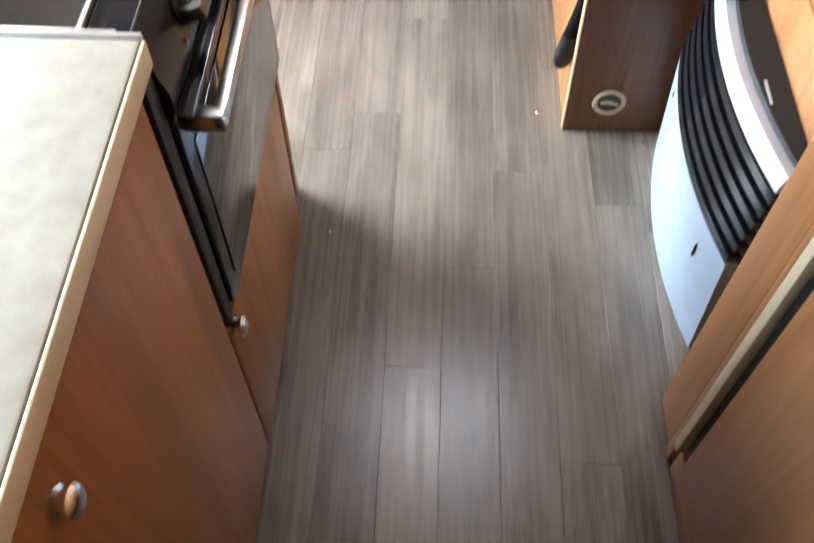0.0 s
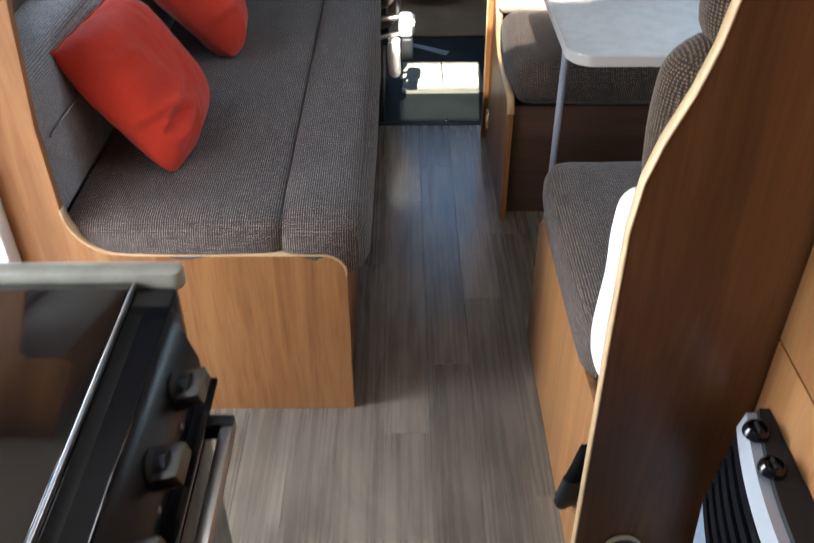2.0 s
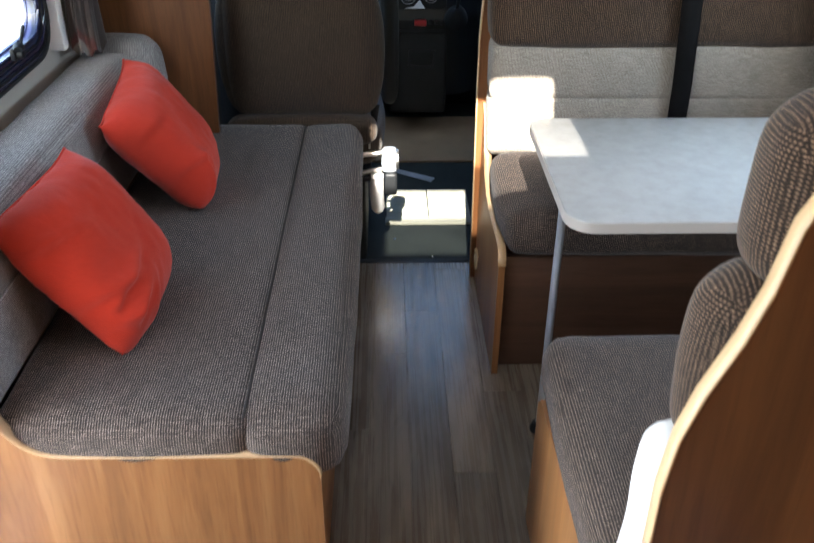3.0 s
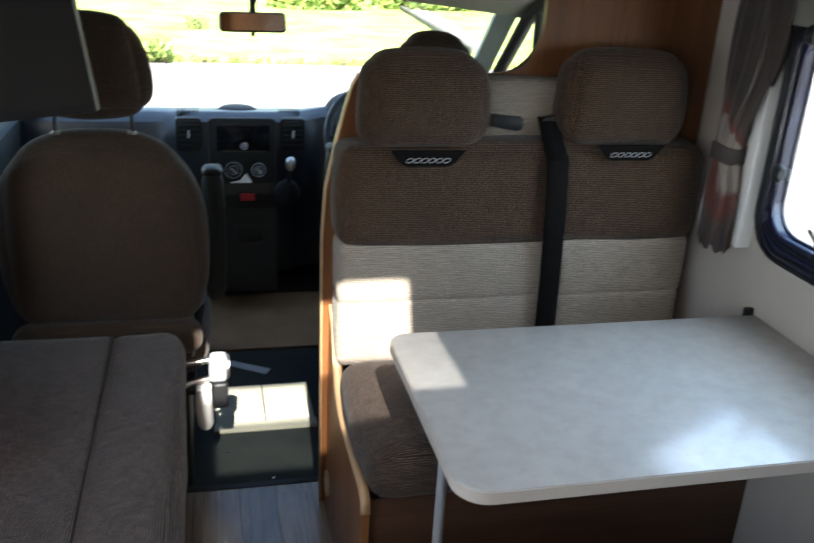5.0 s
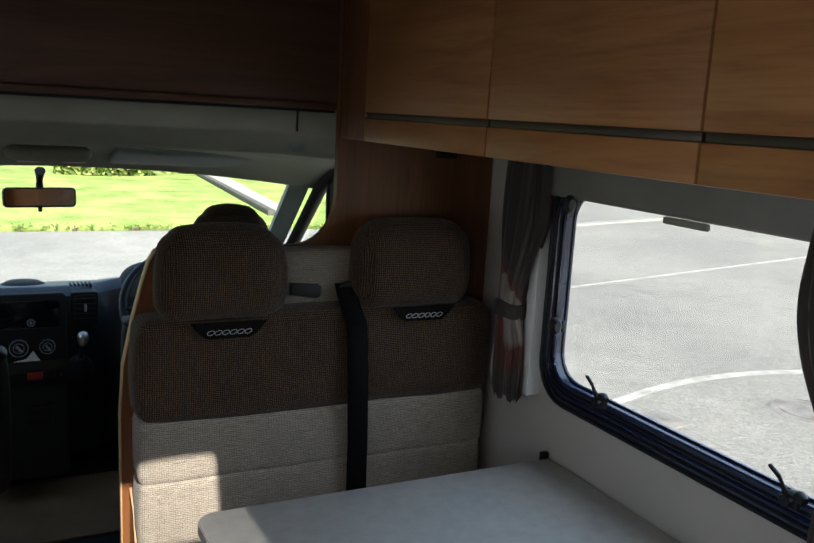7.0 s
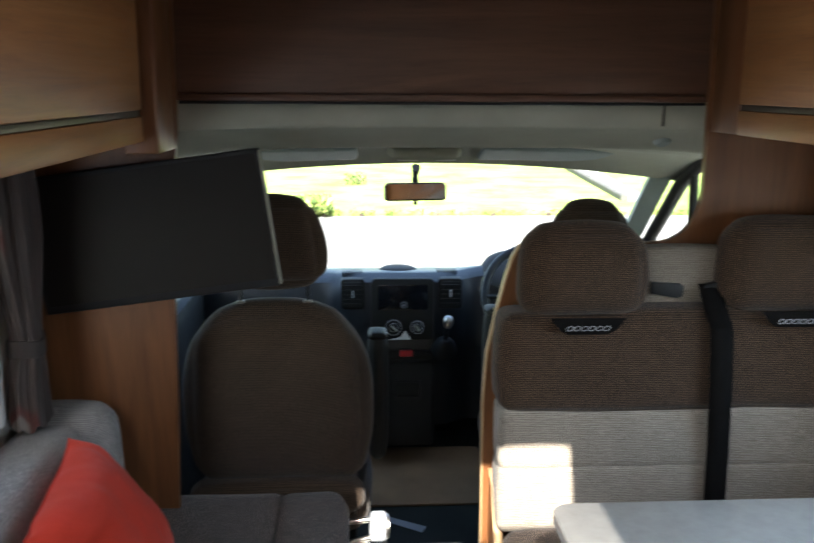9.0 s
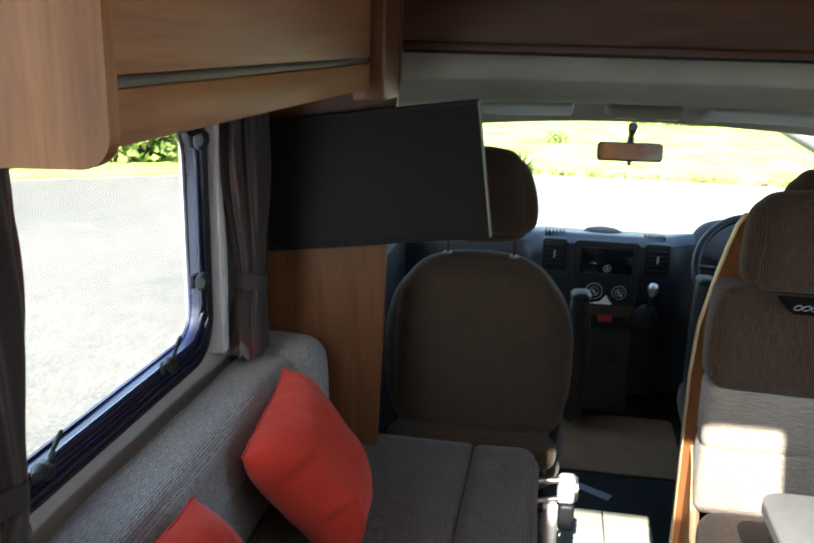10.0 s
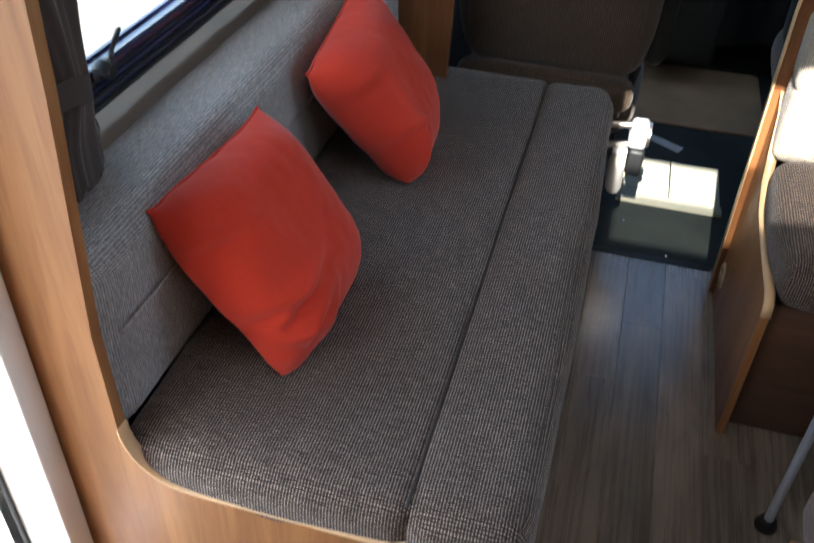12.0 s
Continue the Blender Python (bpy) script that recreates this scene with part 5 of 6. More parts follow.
# recliner and base fittings on the aisle side of the passenger seat
rec = part("recliner", cushion((-0.228, 3.605, 0.300), (-0.178, 3.655, 0.382), 0.012, 0.003, 0.0, cuts=8), SILVER, pseat, "silver recliner wheel housing")
part("wheel_ring", lathe([(0.030, 0.0), (0.036, 0.002), (0.036, 0.010), (0.030, 0.012), (0.030, 0.0)], (-0.182, 3.63, 0.342), (1, 0, 0), 24), STEEL, rec)
part("recliner_shaft", tube([(-0.320, 3.60, 0.370), (-0.228, 3.605, 0.378)], 0.009, 12), STEEL, pseat, "chrome seat shaft")
part("recliner_link", tube([(-0.305, 3.59, 0.305), (-0.27, 3.60, 0.312), (-0.228, 3.61, 0.315)], 0.009, 10), STEEL, pseat)
part("side_cover", tube([(-0.248, 3.60, 0.295), (-0.248, 3.605, 0.22), (-0.244, 3.61, 0.165), (-0.243, 3.61, 0.15)], [0.024, 0.025, 0.024, 0.016], 14), WHITE, pseat, "pale plastic side cover")
part("height_lever", box((-0.222, 3.60, 0.215), (-0.176, 3.64, 0.299), 0.010, 3), BLACK, pseat)
part("belt_buckle", tube([(-0.262, 3.66, 0.40), (-0.255, 3.665, 0.47), (-0.25, 3.67, 0.53)], [0.012, 0.011, 0.016], 10, flat=0.6), BLACK, pseat)
part("bracket", box((-0.275, 3.63, 0.38), (-0.268, 3.67, 0.47), 0.002), STEEL, pseat)

hatch = thing("floor_hatch", (-0.04, 4.08, -0.06), "grey panelled floor hatch cover with a round catch", "hatch cover")
for x0, x1 in ((-0.215, -0.046), (-0.042, 0.125)):
    hp = part("panel", box((x0, 3.945, -0.060), (x1, 4.20, -0.049), 0.003), TRIM_GREY, hatch)
    for k in range(3):
        part("rib", box((x0 + 0.03, 3.985 + 0.07 * k, -0.0495), (x1 - 0.03, 3.995 + 0.07 * k, -0.0465), 0.001), TRIM_GREY, hp)
part("catch", lathe([(0.0, 0.0), (0.017, 0.0), (0.017, 0.004), (0.012, 0.005), (0.0, 0.003)], (-0.075, 3.97, -0.049), (0, 0, 1), 18), SILVER, hatch)
part("front_lip", box((-0.22, 3.895, -0.060), (0.13, 3.944, -0.047), 0.003), TRIM_GREY, hatch)
for x, y in ((-0.184, 3.783), (-0.05, 3.535)):
    tagged(part("floor_screw", lathe([(0.0, 0.003), (0.004, 0.0025), (0.006, 0.0005), (0.006, 0.0)], (x, y, -0.06 if y > 3.6 else 0.003), (0, 0, 1), 10), CHROME),
           "small bright screw head in the cab floor", "screw", "floor screws")
mat = tagged(part("carpet_mat", slab(rounded(-0.29, 4.50, 0.30, 5.06, 0.03), "z", -0.059, 0.012, 0.004), TAN), "tan carpet mat on the cab floor", "mat")
strip = tagged(part("metal_strip", slab([(-0.215, 4.42), (-0.205, 4.45), (0.0, 4.33), (-0.02, 4.29)], "z", -0.059, 0.004, 0.001), SILVER), "pale metal strip lying on the cab floor", "strip")

# dashboard
dash = thing("dashboard", (0, 4.95, 0.3), "dark blue-grey plastic dashboard with vents and radio", "dashboard")


def dash_section(x):
    """The dash's cross-section at one place across the cab."""
    c = math.exp(-((x + 0.072) / 0.27) ** 8)          # centre stack
    h = math.exp(-((x - 0.45) / 0.24) ** 4)           # instrument hood
    f = 4.92 - 0.11 * c - 0.05 * h
    up = 0.025 * c + 0.045 * h
    return [(f + 0.16, 0.10), (f + 0.07, 0.40), (f + 0.02, 0.47), (f, 0.56), (f - 0.005, 0.72 + up), (f + 0.02, 0.785 + up), (f + 0.08, 0.812 + up), (f + 0.18, 0.812 + 0.6 * up), (5.18, 0.80), (5.28, 0.77)]


xs = [-1.0 + 2.0 * i / 60 for i in range(61)]
part("dash_body", rows_mesh([[(x, y, z) for y, z in dash_section(x)] for x in xs]), DASH_TOP, dash)
part("stack_face", slab(rounded(-0.205, 0.565, 0.062, 0.835, 0.02), "y", 4.782, 0.03, 0.006), DASH, dash)
part("radio", slab(rounded(-0.175, 0.70, 0.035, 0.81, 0.008), "y", 4.777, 0.006, 0.002), BLACK_GLOSS, dash, "black radio panel")
rk = part("radio_knob", lathe([(0.0, 0.0), (0.016, 0.0), (0.015, 0.008), (0.0, 0.009)], (-0.066, 4.776, 0.725), (0, -1, 0), 20), BLACK, dash)
part("knob_ring", tube([(-0.066 + 0.0125 * math.cos(a), 4.767, 0.725 + 0.0125 * math.sin(a)) for a in [k * math.pi / 8 for k in range(16)]], 0.0014, 6, True), LETTER, rk)
part("knob_dot", lathe([(0.0, 0.0), (0.005, 0.0), (0.0, 0.001)], (-0.066, 4.766, 0.725), (0, -1, 0), 10), LETTER, rk)
for kx, kr in ((-0.111, 0.036), (-0.010, 0.030)):
    dial = part("heater_dial", lathe([(0.0, 0.0), (kr, 0.0), (kr * 0.95, 0.010), (kr * 0.5, 0.012), (0.0, 0.012)], (kx, 4.778, 0.627), (0, -1, 0), 24), BLACK, dash, "round heater control dial")
    for rr in (0.92, 0.52):
        part("dial_ring", tube([(kx + kr * rr * math.cos(a), 4.7665, 0.627 + kr * rr * math.sin(a)) for a in [k * math.pi / 10 for k in range(20)]], 0.0013, 6, True), LETTER, dial)
    part("pointer", tube([(kx - kr * 0.25, 4.765, 0.635), (kx + kr * 0.35, 4.765, 0.612)], 0.005, 8), TRIM_GREY, dial)
part("sunlit_card", slab([(-0.13, 0.572), (-0.035, 0.572), (-0.045, 0.586), (-0.06, 0.612), (-0.085, 0.582)], "y", 4.772, 0.003, 0.0), WHITE, dash, "small white card by the dials")
for vx in (-0.282, 0.132):
    v = part("air_vent", slab(rounded(vx - 0.05, 0.70, vx + 0.05, 0.83, 0.012), "y", 4.80, 0.05, 0.004), DASH, dash)
    part("vent_core", slab(rounded(vx - 0.04, 0.712, vx + 0.04, 0.82, 0.008), "y", 4.794, 0.004, 0.001), BLACK, v)
    for k in range(5):
        part("vent_slat", box((vx - 0.038, 4.786, 0.722 + 0.02 * k), (vx + 0.038, 4.7935, 0.727 + 0.02 * k), 0.001), DASH, v)
    part("vent_tab", box((vx - 0.004, 4.778, 0.755), (vx + 0.004, 4.787, 0.785), 0.002), SILVER, v)
    for k in range(6):
        part("demist_slot", box((vx - 0.045 + 0.015 * k, 4.90, 0.818), (vx - 0.038 + 0.015 * k, 4.96, 0.842), 0.001), BLACK, v)
part("hazard_switch", box((-0.082, 4.806, 0.484), (-0.026, 4.826, 0.512), 0.004), RED_LAMP, dash, "red hazard switch")
for k in range(3):
    part("switch", box((-0.016 + 0.026 * k, 4.812, 0.488), (0.004 + 0.026 * k, 4.826, 0.508), 0.003), BLACK, dash)
part("switch_panel", box((-0.20, 4.822, 0.465), (0.06, 4.84, 0.53), 0.006), DASH, dash)
tray = part("oddments_tray", box((-0.20, 4.845, 0.05), (0.075, 5.0, 0.455), 0.02, 3), DASH, dash)
part("tray_mouth", ring(rounded(-0.108, 0.275, 0.022, 0.365, 0.012), rounded(-0.095, 0.29, 0.009, 0.352, 0.010), "y", 4.838, 0.01), BLACK, tray)
part("tray_flap", slab(rounded(-0.095, 0.29, 0.009, 0.352, 0.010), "y", 4.843, 0.004, 0.001), DASH, tray)
part("speaker_hump", lathe([(0.085, 0.0), (0.082, 0.010), (0.065, 0.020), (0.03, 0.024), (0.0, 0.025)], (-0.08, 5.04, 0.812), (0, 0, 1), 28), DASH, dash)
part("instrument_hood", lathe([(0.17, 0.0), (0.16, 0.02), (0.13, 0.036), (0.09, 0.042), (0.0, 0.043)], (0.45, 4.95, 0.825), (0, -0.35, 1), 28), DASH, dash)
part("glove_lid", box((-0.86, 4.895, 0.42), (-0.36, 4.93, 0.66), 0.02, 3), DASH, dash)

gear = thing("gear_lever", (0.104, 4.62, 0.5), "gear lever with a silver knob on the dash", "gear lever")
part("gaiter", lathe([(0.055, 0.0), (0.045, 0.04), (0.025, 0.085), (0.012, 0.10), (0.0, 0.10)], (0.104, 4.76, 0.53), (0, -0.75, 0.66), 18), BLACK, gear)
part("stalk", tube([(0.104, 4.74, 0.55), (0.104, 4.66, 0.63), (0.104, 4.61, 0.685)], 0.009, 10), BLACK, gear)
part("knob", lathe([(0.0, 0.0), (0.012, 0.0), (0.019, 0.014), (0.021, 0.032), (0.017, 0.046), (0.008, 0.053), (0.0, 0.054)], (0.104, 4.62, 0.668), (0, -0.25, 1), 20), STEEL, gear, "silver knob")

wheel = thing("steering_wheel", (0.435, 4.50, 0.86), "dark three-spoke steering wheel", "steering wheel")
wc, wax = Vector((0.435, 4.48, 0.83)), Vector((0, -0.86, 0.52)).normalized()
wx, wy = Vector((1, 0, 0)), wax.cross(Vector((1, 0, 0))).normalized()
part("rim", tube([wc + 0.205 * (math.cos(a) * wx + math.sin(a) * wy) for a in [k * math.pi / 24 for k in range(48)]], 0.016, 12, True), DASH_TOP, wheel)
part("hub", lathe([(0.0, 0.0), (0.075, 0.0), (0.08, 0.02), (0.06, 0.04), (0.0, 0.045)], wc - wax * 0.03, wax, 24), DASH, wheel)
for a in (0, math.pi, math.pi * 1.5):
    way = math.cos(a) * wx + math.sin(a) * wy
    part("spoke", tube([wc + 0.06 * way, wc + 0.13 * way - wax * 0.006, wc + 0.2 * way], [0.026, 0.018, 0.016], 10, flat=0.5), DASH, wheel)
part("column", tube([wc - wax * 0.02, wc - wax * 0.30], 0.05, 16), DASH, wheel)

# cab shell
roof_lining = thing("cab_roof", (0, 3.9, 1.5), "pale grey moulded cab headlining", "headlining", kind="structure")


def header_section(x):
    sag = 0.050 * (x / 0.85) ** 2
    fwd = 0.09 * (x / 0.85) ** 2
    drop = 0.020 * (x / 0.70) ** 4
    return [(3.428, 1.596), (3.433, 1.532), (3.438, 1.526 - 0.6 * drop), (3.447, 1.523 - 0.6 * drop), (3.50, 1.508 - 0.7 * drop), (3.57, 1.478 - drop), (3.605, 1.466 - drop), (3.625, 1.463 - drop),
            (3.64, 1.472 - drop), (3.85, 1.466 - 0.5 * sag), (4.02 - fwd, 1.452 - 0.7 * sag), (4.10 - fwd, 1.442 - 0.8 * sag),
            (4.13 - fwd, 1.452 - 0.8 * sag), (4.33 - fwd, 1.400 - sag), (4.40 - fwd, 1.372 - sag), (4.44 - fwd, 1.350 - sag), (4.47 - fwd, 1.372 - sag)]


hx = [-0.93 + 1.86 * i / 40 for i in range(41)]
thicken(part("header", rows_mesh([[(x, y, z) for y, z in header_section(x)] for x in hx]), TRIM_GREY, roof_lining), 0.02, -1.0)
part("joint", box((0.504, 3.424, 1.53), (0.508, 3.4345, 1.597), 0.0), BLACK, roof_lining)
part("trim_plug", lathe([(0.0, 0.012), (0.016, 0.012), (0.022, 0.006), (0.024, 0.0)], (0.545, 3.535, 1.489), (0, -0.55, -1), 18), PILLAR_GREY, roof_lining)
part("roof_shell", box((-1.125, 3.44, 1.60), (1.125, 4.3, 1.64), 0.0), TRIM_GREY, roof_lining, smooth=0)
console = thing("overhead_console", (-0.03, 4.28, 1.40), "grey moulded overhead lamp console", "console")
part("housing", cushion((-0.150, 4.19, 1.382), (0.095, 4.41, 1.43), 0.022, 0.006, 0.0, cuts=10), TRIM_GREY, console)
for x0 in (-0.13, 0.0):
    part("lamp_lens", box((x0 + 0.01, 4.23, 1.376), (x0 + 0.08, 4.28, 1.386), 0.006), WHITE, console)
for sx in (-0.52, 0.43):
    vz = thing("sun_visor", (sx, 4.26, 1.40), "pale grey sun visor folded against the roof", "sun visor", "sun visors")
    vb = cushion((sx - 0.26, 4.16, 1.394), (sx + 0.26, 4.36, 1.418), 0.012, 0.003, 0.001, cuts=10)
    for v in vb.verts:
        v.co.z += -0.26 * (v.co.y - 4.26) - 0.02 * ((v.co.x) / 0.85) ** 2
    part("pad", vb, PILLAR_GREY, vz)
    part("pivot", lathe([(0.0, 0.0), (0.012, 0.0), (0.012, 0.02), (0.0, 0.022)], (sx + math.copysign(0.255, sx), 4.33, 1.385), (0, 0, -1), 12), DASH, vz)

mirror = thing("rear_view_mirror", (-0.036, 4.58, 1.23), "black rear-view mirror hanging from the windscreen", "mirror")
mc = Vector((-0.036, 4.575, 1.228))
mirror_turn = Matrix.Translation(mc) @ Matrix.Rotation(radians(6), 4, "Z") @ Matrix.Rotation(radians(-8), 4, "X") @ Matrix.Translation(-mc)
part("housing", join(bmesh.new(), slab([(x - 0.036, z + 1.228) for x, z in rounded(-0.120, -0.035, 0.120, 0.035, 0.016)], "y", 4.562, 0.03, 0.006), mirror_turn), BLACK, mirror)
part("glass", join(bmesh.new(), slab([(x - 0.036, z + 1.228) for x, z in rounded(-0.114, -0.029, 0.114, 0.029, 0.012)], "y", 4.5595, 0.002, 0.0), mirror_turn), AMBER_GLASS, mirror, "reflective mirror glass")
part("stem", tube([(-0.036, 4.585, 1.25), (-0.036, 4.58, 1.29), (-0.036, 4.54, 1.325)], [0.014, 0.011, 0.018], 10), BLACK, mirror)
part("lever", box((-0.043, 4.563, 1.178), (-0.029, 4.585, 1.196), 0.004), BLACK, mirror)

# windscreen, pillars and cab doors
screen = thing("windscreen", (0, 4.8, 0.85), "curved windscreen glass", "windscreen", kind="structure")
rows = []
for x in hx:
    fwd, sag = 0.09 * (x / 0.85) ** 2, 0.05 * (x / 0.85) ** 2
    rows.append([(x, 4.462 - fwd + (5.24 - 4.462) * k / 6, 1.358 - sag + (0.775 - 1.358 + 0.3 * sag) * k / 6) for k in range(7)])
ws = part("pane", rows_mesh(rows), SCREEN_GLASS, screen)
ws.visible_shadow = False
for side in (-1, 1):
    p = thing("cab_door", (side * 0.95, 4.2, -0.06), "cab door with grey trim and a dark-framed window", "car door", "cab doors")
    x = side * 0.93
    lo, hi = sorted((x, x + side * 0.06))
    part("panel", box((lo, 3.55, -0.10), (hi, 5.25, 0.86), 0.02, 2), DASH, p)
    part("sill_trim", box((min(x - side * 0.02, x + side * 0.05), 3.55, 0.80), (max(x - side * 0.02, x + side * 0.05), 4.9, 0.88), 0.02, 3), SILL_LIT if side < 0 else DASH, p)
    # window frame bars: rear post, top rail, quarter-light post, raked front pillar
    part("rear_post", tube([(x, 3.56, 0.86), (x, 3.58, 1.42)], 0.035, 10), PILLAR_GREY, p)
    part("top_rail", tube([(x, 3.56, 1.42), (x - side * 0.01, 3.9, 1.42), (x - side * 0.03, 4.12, 1.385), (x - side * 0.02, 4.30, 1.30), (x, 4.55, 1.12), (x + side * 0.01, 4.85, 0.88)], 0.026, 10), DASH, p, "dark rubber door frame")
    part("quarter_post", tube([(x, 4.22, 0.86), (x - side * 0.02, 4.20, 1.34)], 0.016, 8), DASH, p)
    pane = part("door_glass", slab([(3.58, 0.86), (4.80, 0.86), (4.30, 1.29), (4.12, 1.38), (3.58, 1.41)], "x", x + side * 0.02, side * 0.004, 0.0), SCREEN_GLASS, p)
    pane.visible_shadow = False
    a_post = rows_mesh([[(side * xx - side * 0.035, y - 0.03, z), (side * xx + side * 0.03, y - 0.06, z - 0.01), (side * xx + side * 0.05, y + 0.04, z), (side * xx - side * 0.02, y + 0.03, z + 0.01)] for xx, y, z in
                        ((0.835, 4.28, 1.40), (0.848, 4.42, 1.285), (0.872, 4.72, 1.06), (0.90, 5.10, 0.83))], closed=True)
    part("front_pillar", a_post, PILLAR_GREY, thing("front_pillar_trim", (side * 0.87, 4.7, 0.83), "grey moulded windscreen pillar trim", "pillar trim", "pillar trims", "structure"))
for side in (-1, 1):
    tagged(part("cab_side_wall", box((min(side * 0.93, side * 1.125), 3.446, -0.10), (max(side * 0.93, side * 1.125), 3.55, 1.60), 0.0), PILLAR_GREY, smooth=0),
           "grey trimmed body pillar behind the cab door", "wall", kind="structure")
tagged(part("bulkhead", box((-1.0, 5.28, -0.10), (1.0, 5.31, 0.768), 0.0), DASH, smooth=0), "dark bulkhead below the windscreen", "wall", kind="structure")

# ---------------------------------------------------------------- outside
ground = bmesh.new()
bmesh.ops.create_grid(ground, x_segments=40, y_segments=40, size=400)
for v in ground.verts:
    v.co.z = GROUND
tagged(part("ground", ground, ASPHALT, smooth=0), "sunlit worn grey asphalt yard", "ground", kind="structure")


tagged(part("yard", slab([(-16, -6), (-1.35, -6), (-1.35, 12.0), (-3.3, 16.2), (-6.6, 14.8), (-9.1, 13.3), (-16, 12.6)], "z", GROUND - 0.02, 0.026, 0.0), ASPHALT_OLD, smooth=0), "older grey asphalt yard beside the motorhome", "yard", kind="structure")


def verge(name, outline, height, label):
    """A raised lawn with a rolling top behind a kerb."""
    return tagged(part(name, slab(outline, "z", GROUND - 0.02, height, 0.05), GRASS), label, "lawn", kind="structure")


verge("verge_front", [(-40, 17.4), (9.6, 17.0), (11.5, 24), (14, 70), (-40, 70)], 0.14, "bright mown grass bank across the road")
edge_stones = thing("path_edging", (5.2, 18.2, GROUND + 0.12), "dark weathered stone edging beside the footpath", "edging", kind="structure")
for k in range(16):
    ya = 18.2 + 0.72 * k
    xa = 5.10 + 0.0715 * (ya - 18.2)
    part("edging_stone", slab([(xa, ya), (xa + 0.16, ya), (xa + 0.211, ya + 0.70), (xa + 0.051, ya + 0.70)], "z", GROUND + 0.11, 0.13, 0.02), EDGE_STONE, edge_stones)
path = tagged(part("path", slab([(5.25, 18.2), (5.75, 18.2), (6.6, 27), (7.3, 40), (6.4, 40), (5.85, 27)], "z", GROUND + 0.12, 0.02, 0.0), KERB), "pale footpath across the lawn", "path", kind="structure")
verge("verge_left", [(-60, 10.6), (-9.0, 13.5), (-6.5, 15.0), (-3.0, 17.0), (-3.0, 60), (-60, 60)], 0.12, "grass strip in front of the hedge")
tagged(part("far_kerb", slab([(12.2, 17.05), (30, 21.95), (30, 22.25), (12.2, 17.30)], "z", GROUND - 0.02, 0.06, 0.01), KERB), "pale kerb line across the far road", "kerb", kind="structure")


def hedge(name, line, depth, height, count, leaf, seed, label, category="hedge"):
    """A hedge: woody stems hidden by thousands of small leaf blades with an uneven outline."""
    h = thing(name, (*line[0], GROUND), label, category)
    r = random.Random(seed)
    stems = bmesh.new()
    verts, faces = [], []
    n = len(line) - 1
    for _ in range(count):
        u = r.random() * n
        k, f = int(u), u - int(u)
        a, b = Vector(line[k]), Vector(line[k + 1])
        p = a.lerp(b, f)
        bulge = 0.75 + 0.25 * noise.noise(Vector((p.x * 0.7, p.y * 0.7, seed))) + 0.15 * noise.noise(Vector((p.x * 2.1, p.y * 2.1, seed + 3)))
        z = height * bulge * r.random() ** 0.7
        w = depth * bulge * (0.6 + 0.4 * math.sin(math.pi * min(1, z / height)))
        side = Vector((b - a).yx).normalized()
        side.x = -side.x
        c = Vector((p.x, p.y, GROUND + 0.05 + z)) + Vector((side.x, side.y, 0)) * r.uniform(-w, w)
        d1 = Vector((r.gauss(0, 1), r.gauss(0, 1), r.gauss(0, 1))).normalized() * leaf * r.uniform(0.6, 1.3)
        d2 = d1.cross(Vector((r.gauss(0, 1), r.gauss(0, 1), r.gauss(0, 1)))).normalized() * leaf * 0.45
        i = len(verts)
        verts += [c - d1, c + d2, c + d1, c - d2]
        faces.append((i, i + 1, i + 2, i + 3))
    me = bpy.data.meshes.new("leaves")
    me.from_pydata(verts, [], faces)
    me.materials.append(LEAF)
    ob = new("leaves", me)
    ob.parent = h
    ob.location = -base_of(h)
    ob["kind"] = "stuff"
    for k in range(n):
        a, b = Vector(line[k]), Vector(line[k + 1])
        for f in (0.2, 0.5, 0.8):
            p = a.lerp(b, f)
            tube([(p.x, p.y, GROUND), (p.x + 0.1, p.y, GROUND + height * 0.4), (p.x - 0.1, p.y + 0.1, GROUND + height * 0.75)], [0.05, 0.035, 0.015], 6, bm=stems)
    part("stems", stems, BARK, h)


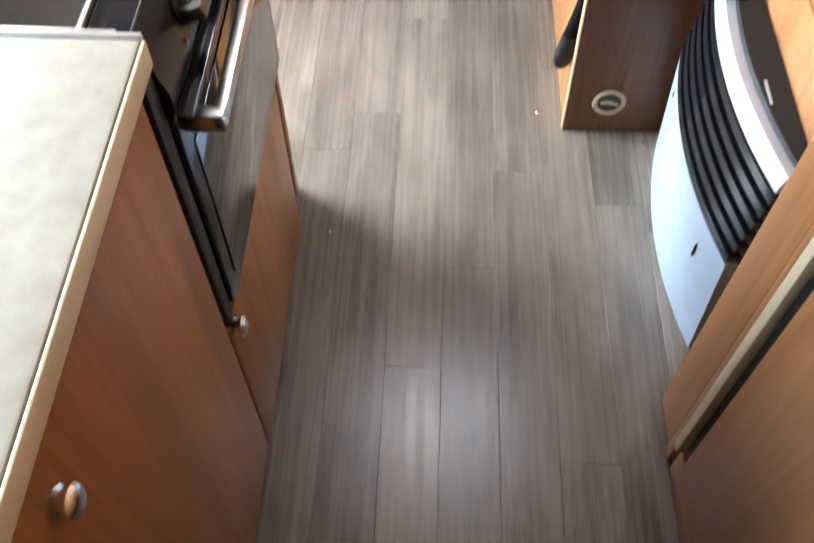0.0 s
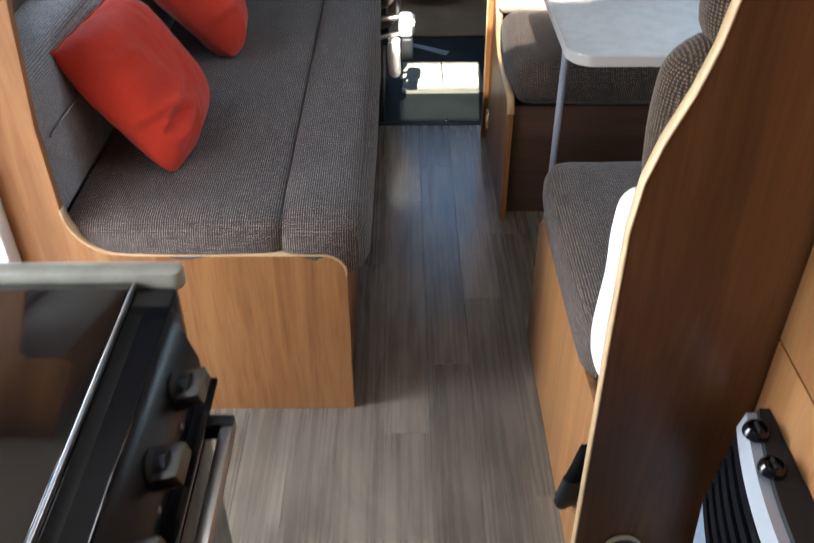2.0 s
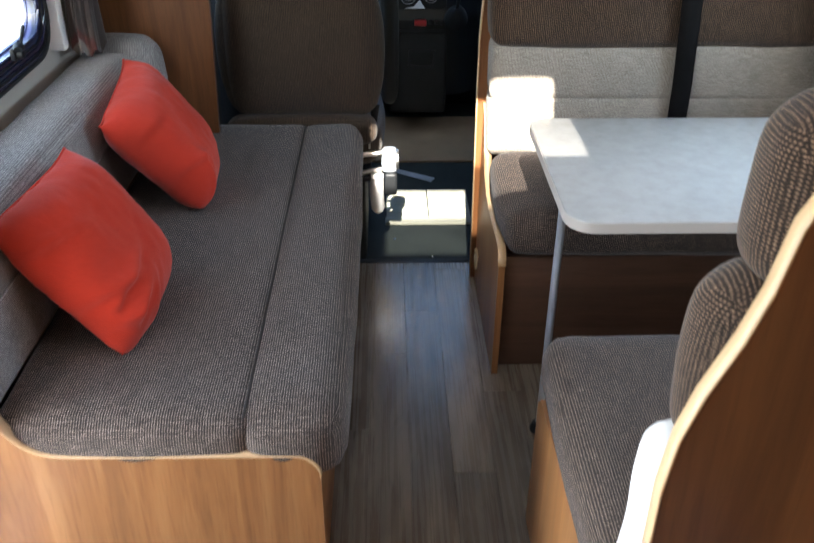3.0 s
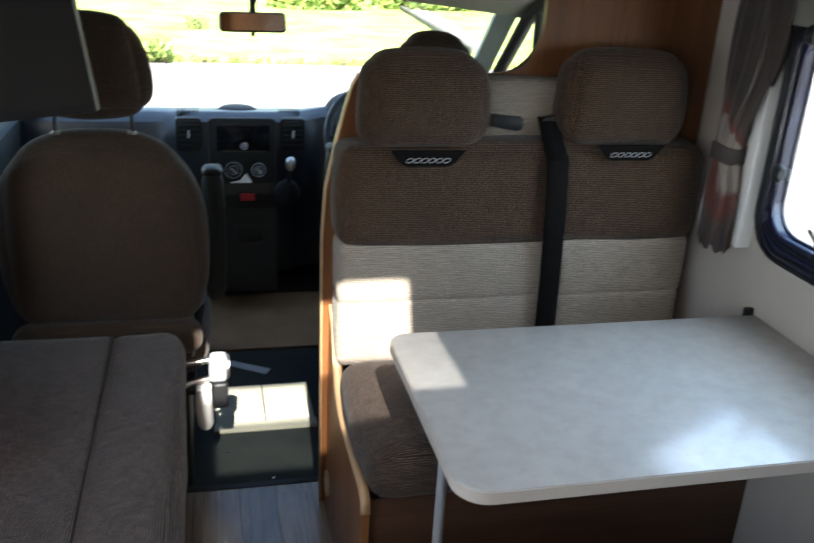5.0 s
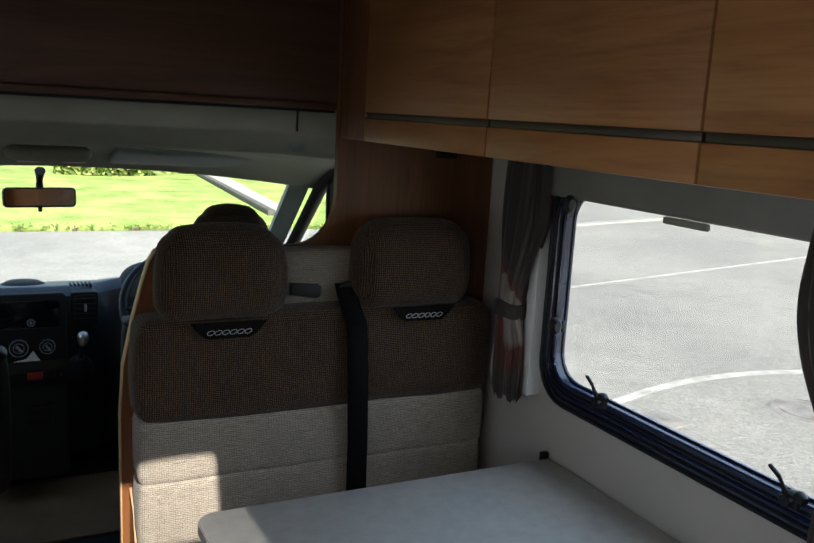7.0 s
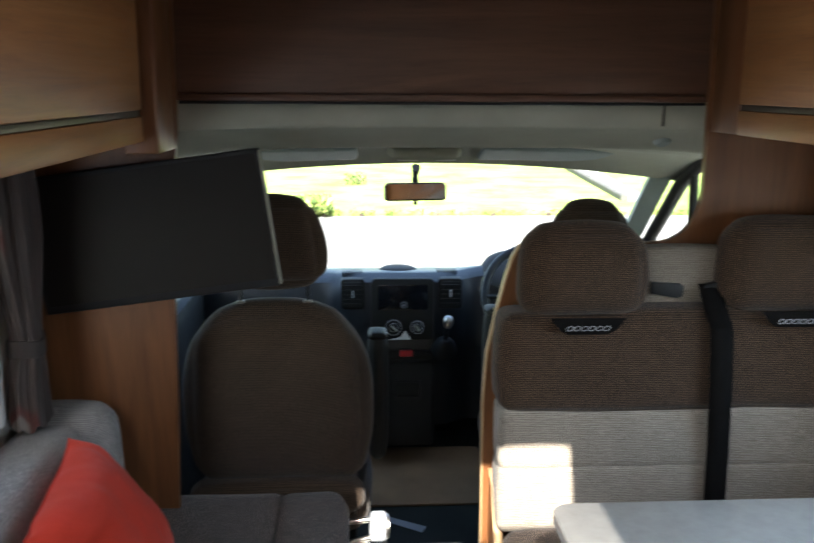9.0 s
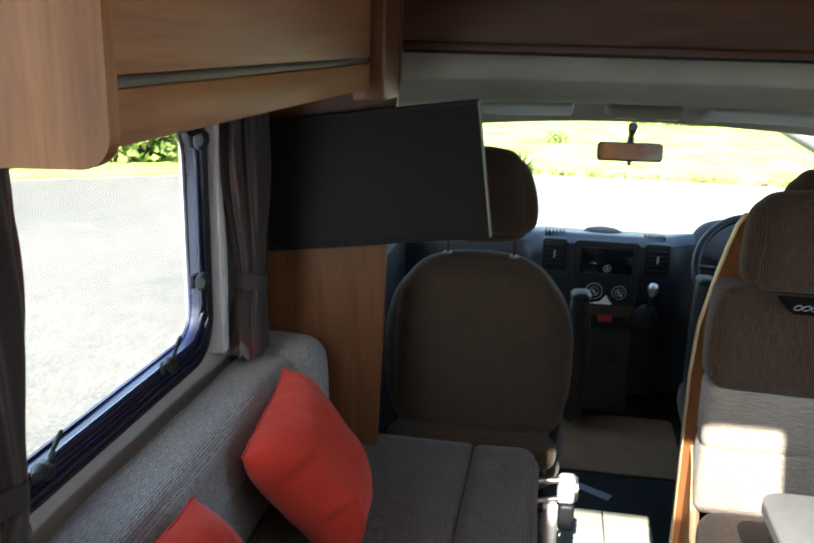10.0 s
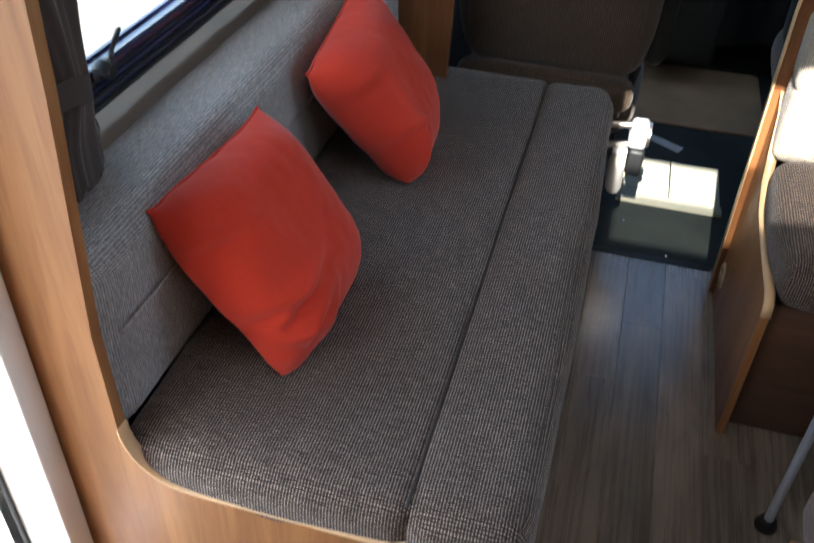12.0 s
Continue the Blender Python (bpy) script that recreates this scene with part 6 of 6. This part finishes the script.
hedge("hedge", [(-30, 14.0), (-14, 14.3), (-9.4, 15.1), (-5.6, 16.7)], 1.1, 2.2, 20000, 0.14, 5, "sunlit green hedge beside the yard")
hedge("hedge", [(1.7, 27.4), (3.0, 27.2), (4.4, 27.6)], 0.7, 1.6, 5000, 0.13, 6, "green hedge at the back of the lawn")
hedge("hedge", [(5.0, 28.6), (6.2, 28.4), (9.5, 29.0)], 0.8, 1.6, 6000, 0.13, 8, "green hedge at the back of the lawn")
hedge("shrub", [(-0.55, 21.2), (-0.1, 21.3)], 0.25, 0.50, 110, 0.06, 9, "thin young shrub on the lawn", "shrub")
hedge("shrub", [(-1.45, 16.98), (-0.75, 16.98)], 0.35, 0.40, 420, 0.08, 7, "grey-green shrub at the lawn's edge", "shrub")

hedge("weeds", [(-3.2, 17.02), (0.5, 17.08), (4.0, 17.02), (9.0, 16.98)], 0.22, 0.09, 900, 0.045, 11, "ragged green weeds along the edge of the lawn", "weeds")

# road marks seen from the dinette window
mark = [(4.3 + 0.42 * k, 6.60 + 0.46 * math.sin(math.pi * min(1.0, k / 9)) * 0.9) for k in range(12)]
tagged(part("road_line", slab([(x, y + 0.05) for x, y in mark] + [(x, y - 0.05) for x, y in reversed(mark)], "z", GROUND - 0.02, 0.026, 0.0), ROAD_PAINT), "worn white curved road marking", "road marking", kind="structure")
tagged(part("road_line", slab([(7, 10.9), (16, 12.9), (16, 12.98), (7, 10.96)], "z", GROUND - 0.02, 0.026, 0.0), ROAD_PAINT), "worn pale road seam", "road marking", kind="structure")
tagged(part("drain_cover", slab([(4.45, 6.0), (4.9, 6.08), (4.83, 6.42), (4.38, 6.34)], "z", GROUND - 0.02, 0.028, 0.004), IRON), "rusty iron drain cover in the asphalt", "drain cover", kind="structure")
tagged(part("manhole", lathe([(0.0, 0.01), (0.24, 0.01), (0.24, 0.0), (0.30, 0.0), (0.30, 0.012), (0.33, 0.006)], (6.17, 6.0, GROUND - 0.004), (0, 0, 1), 28), IRON), "round manhole cover in the asphalt", "manhole", kind="structure")
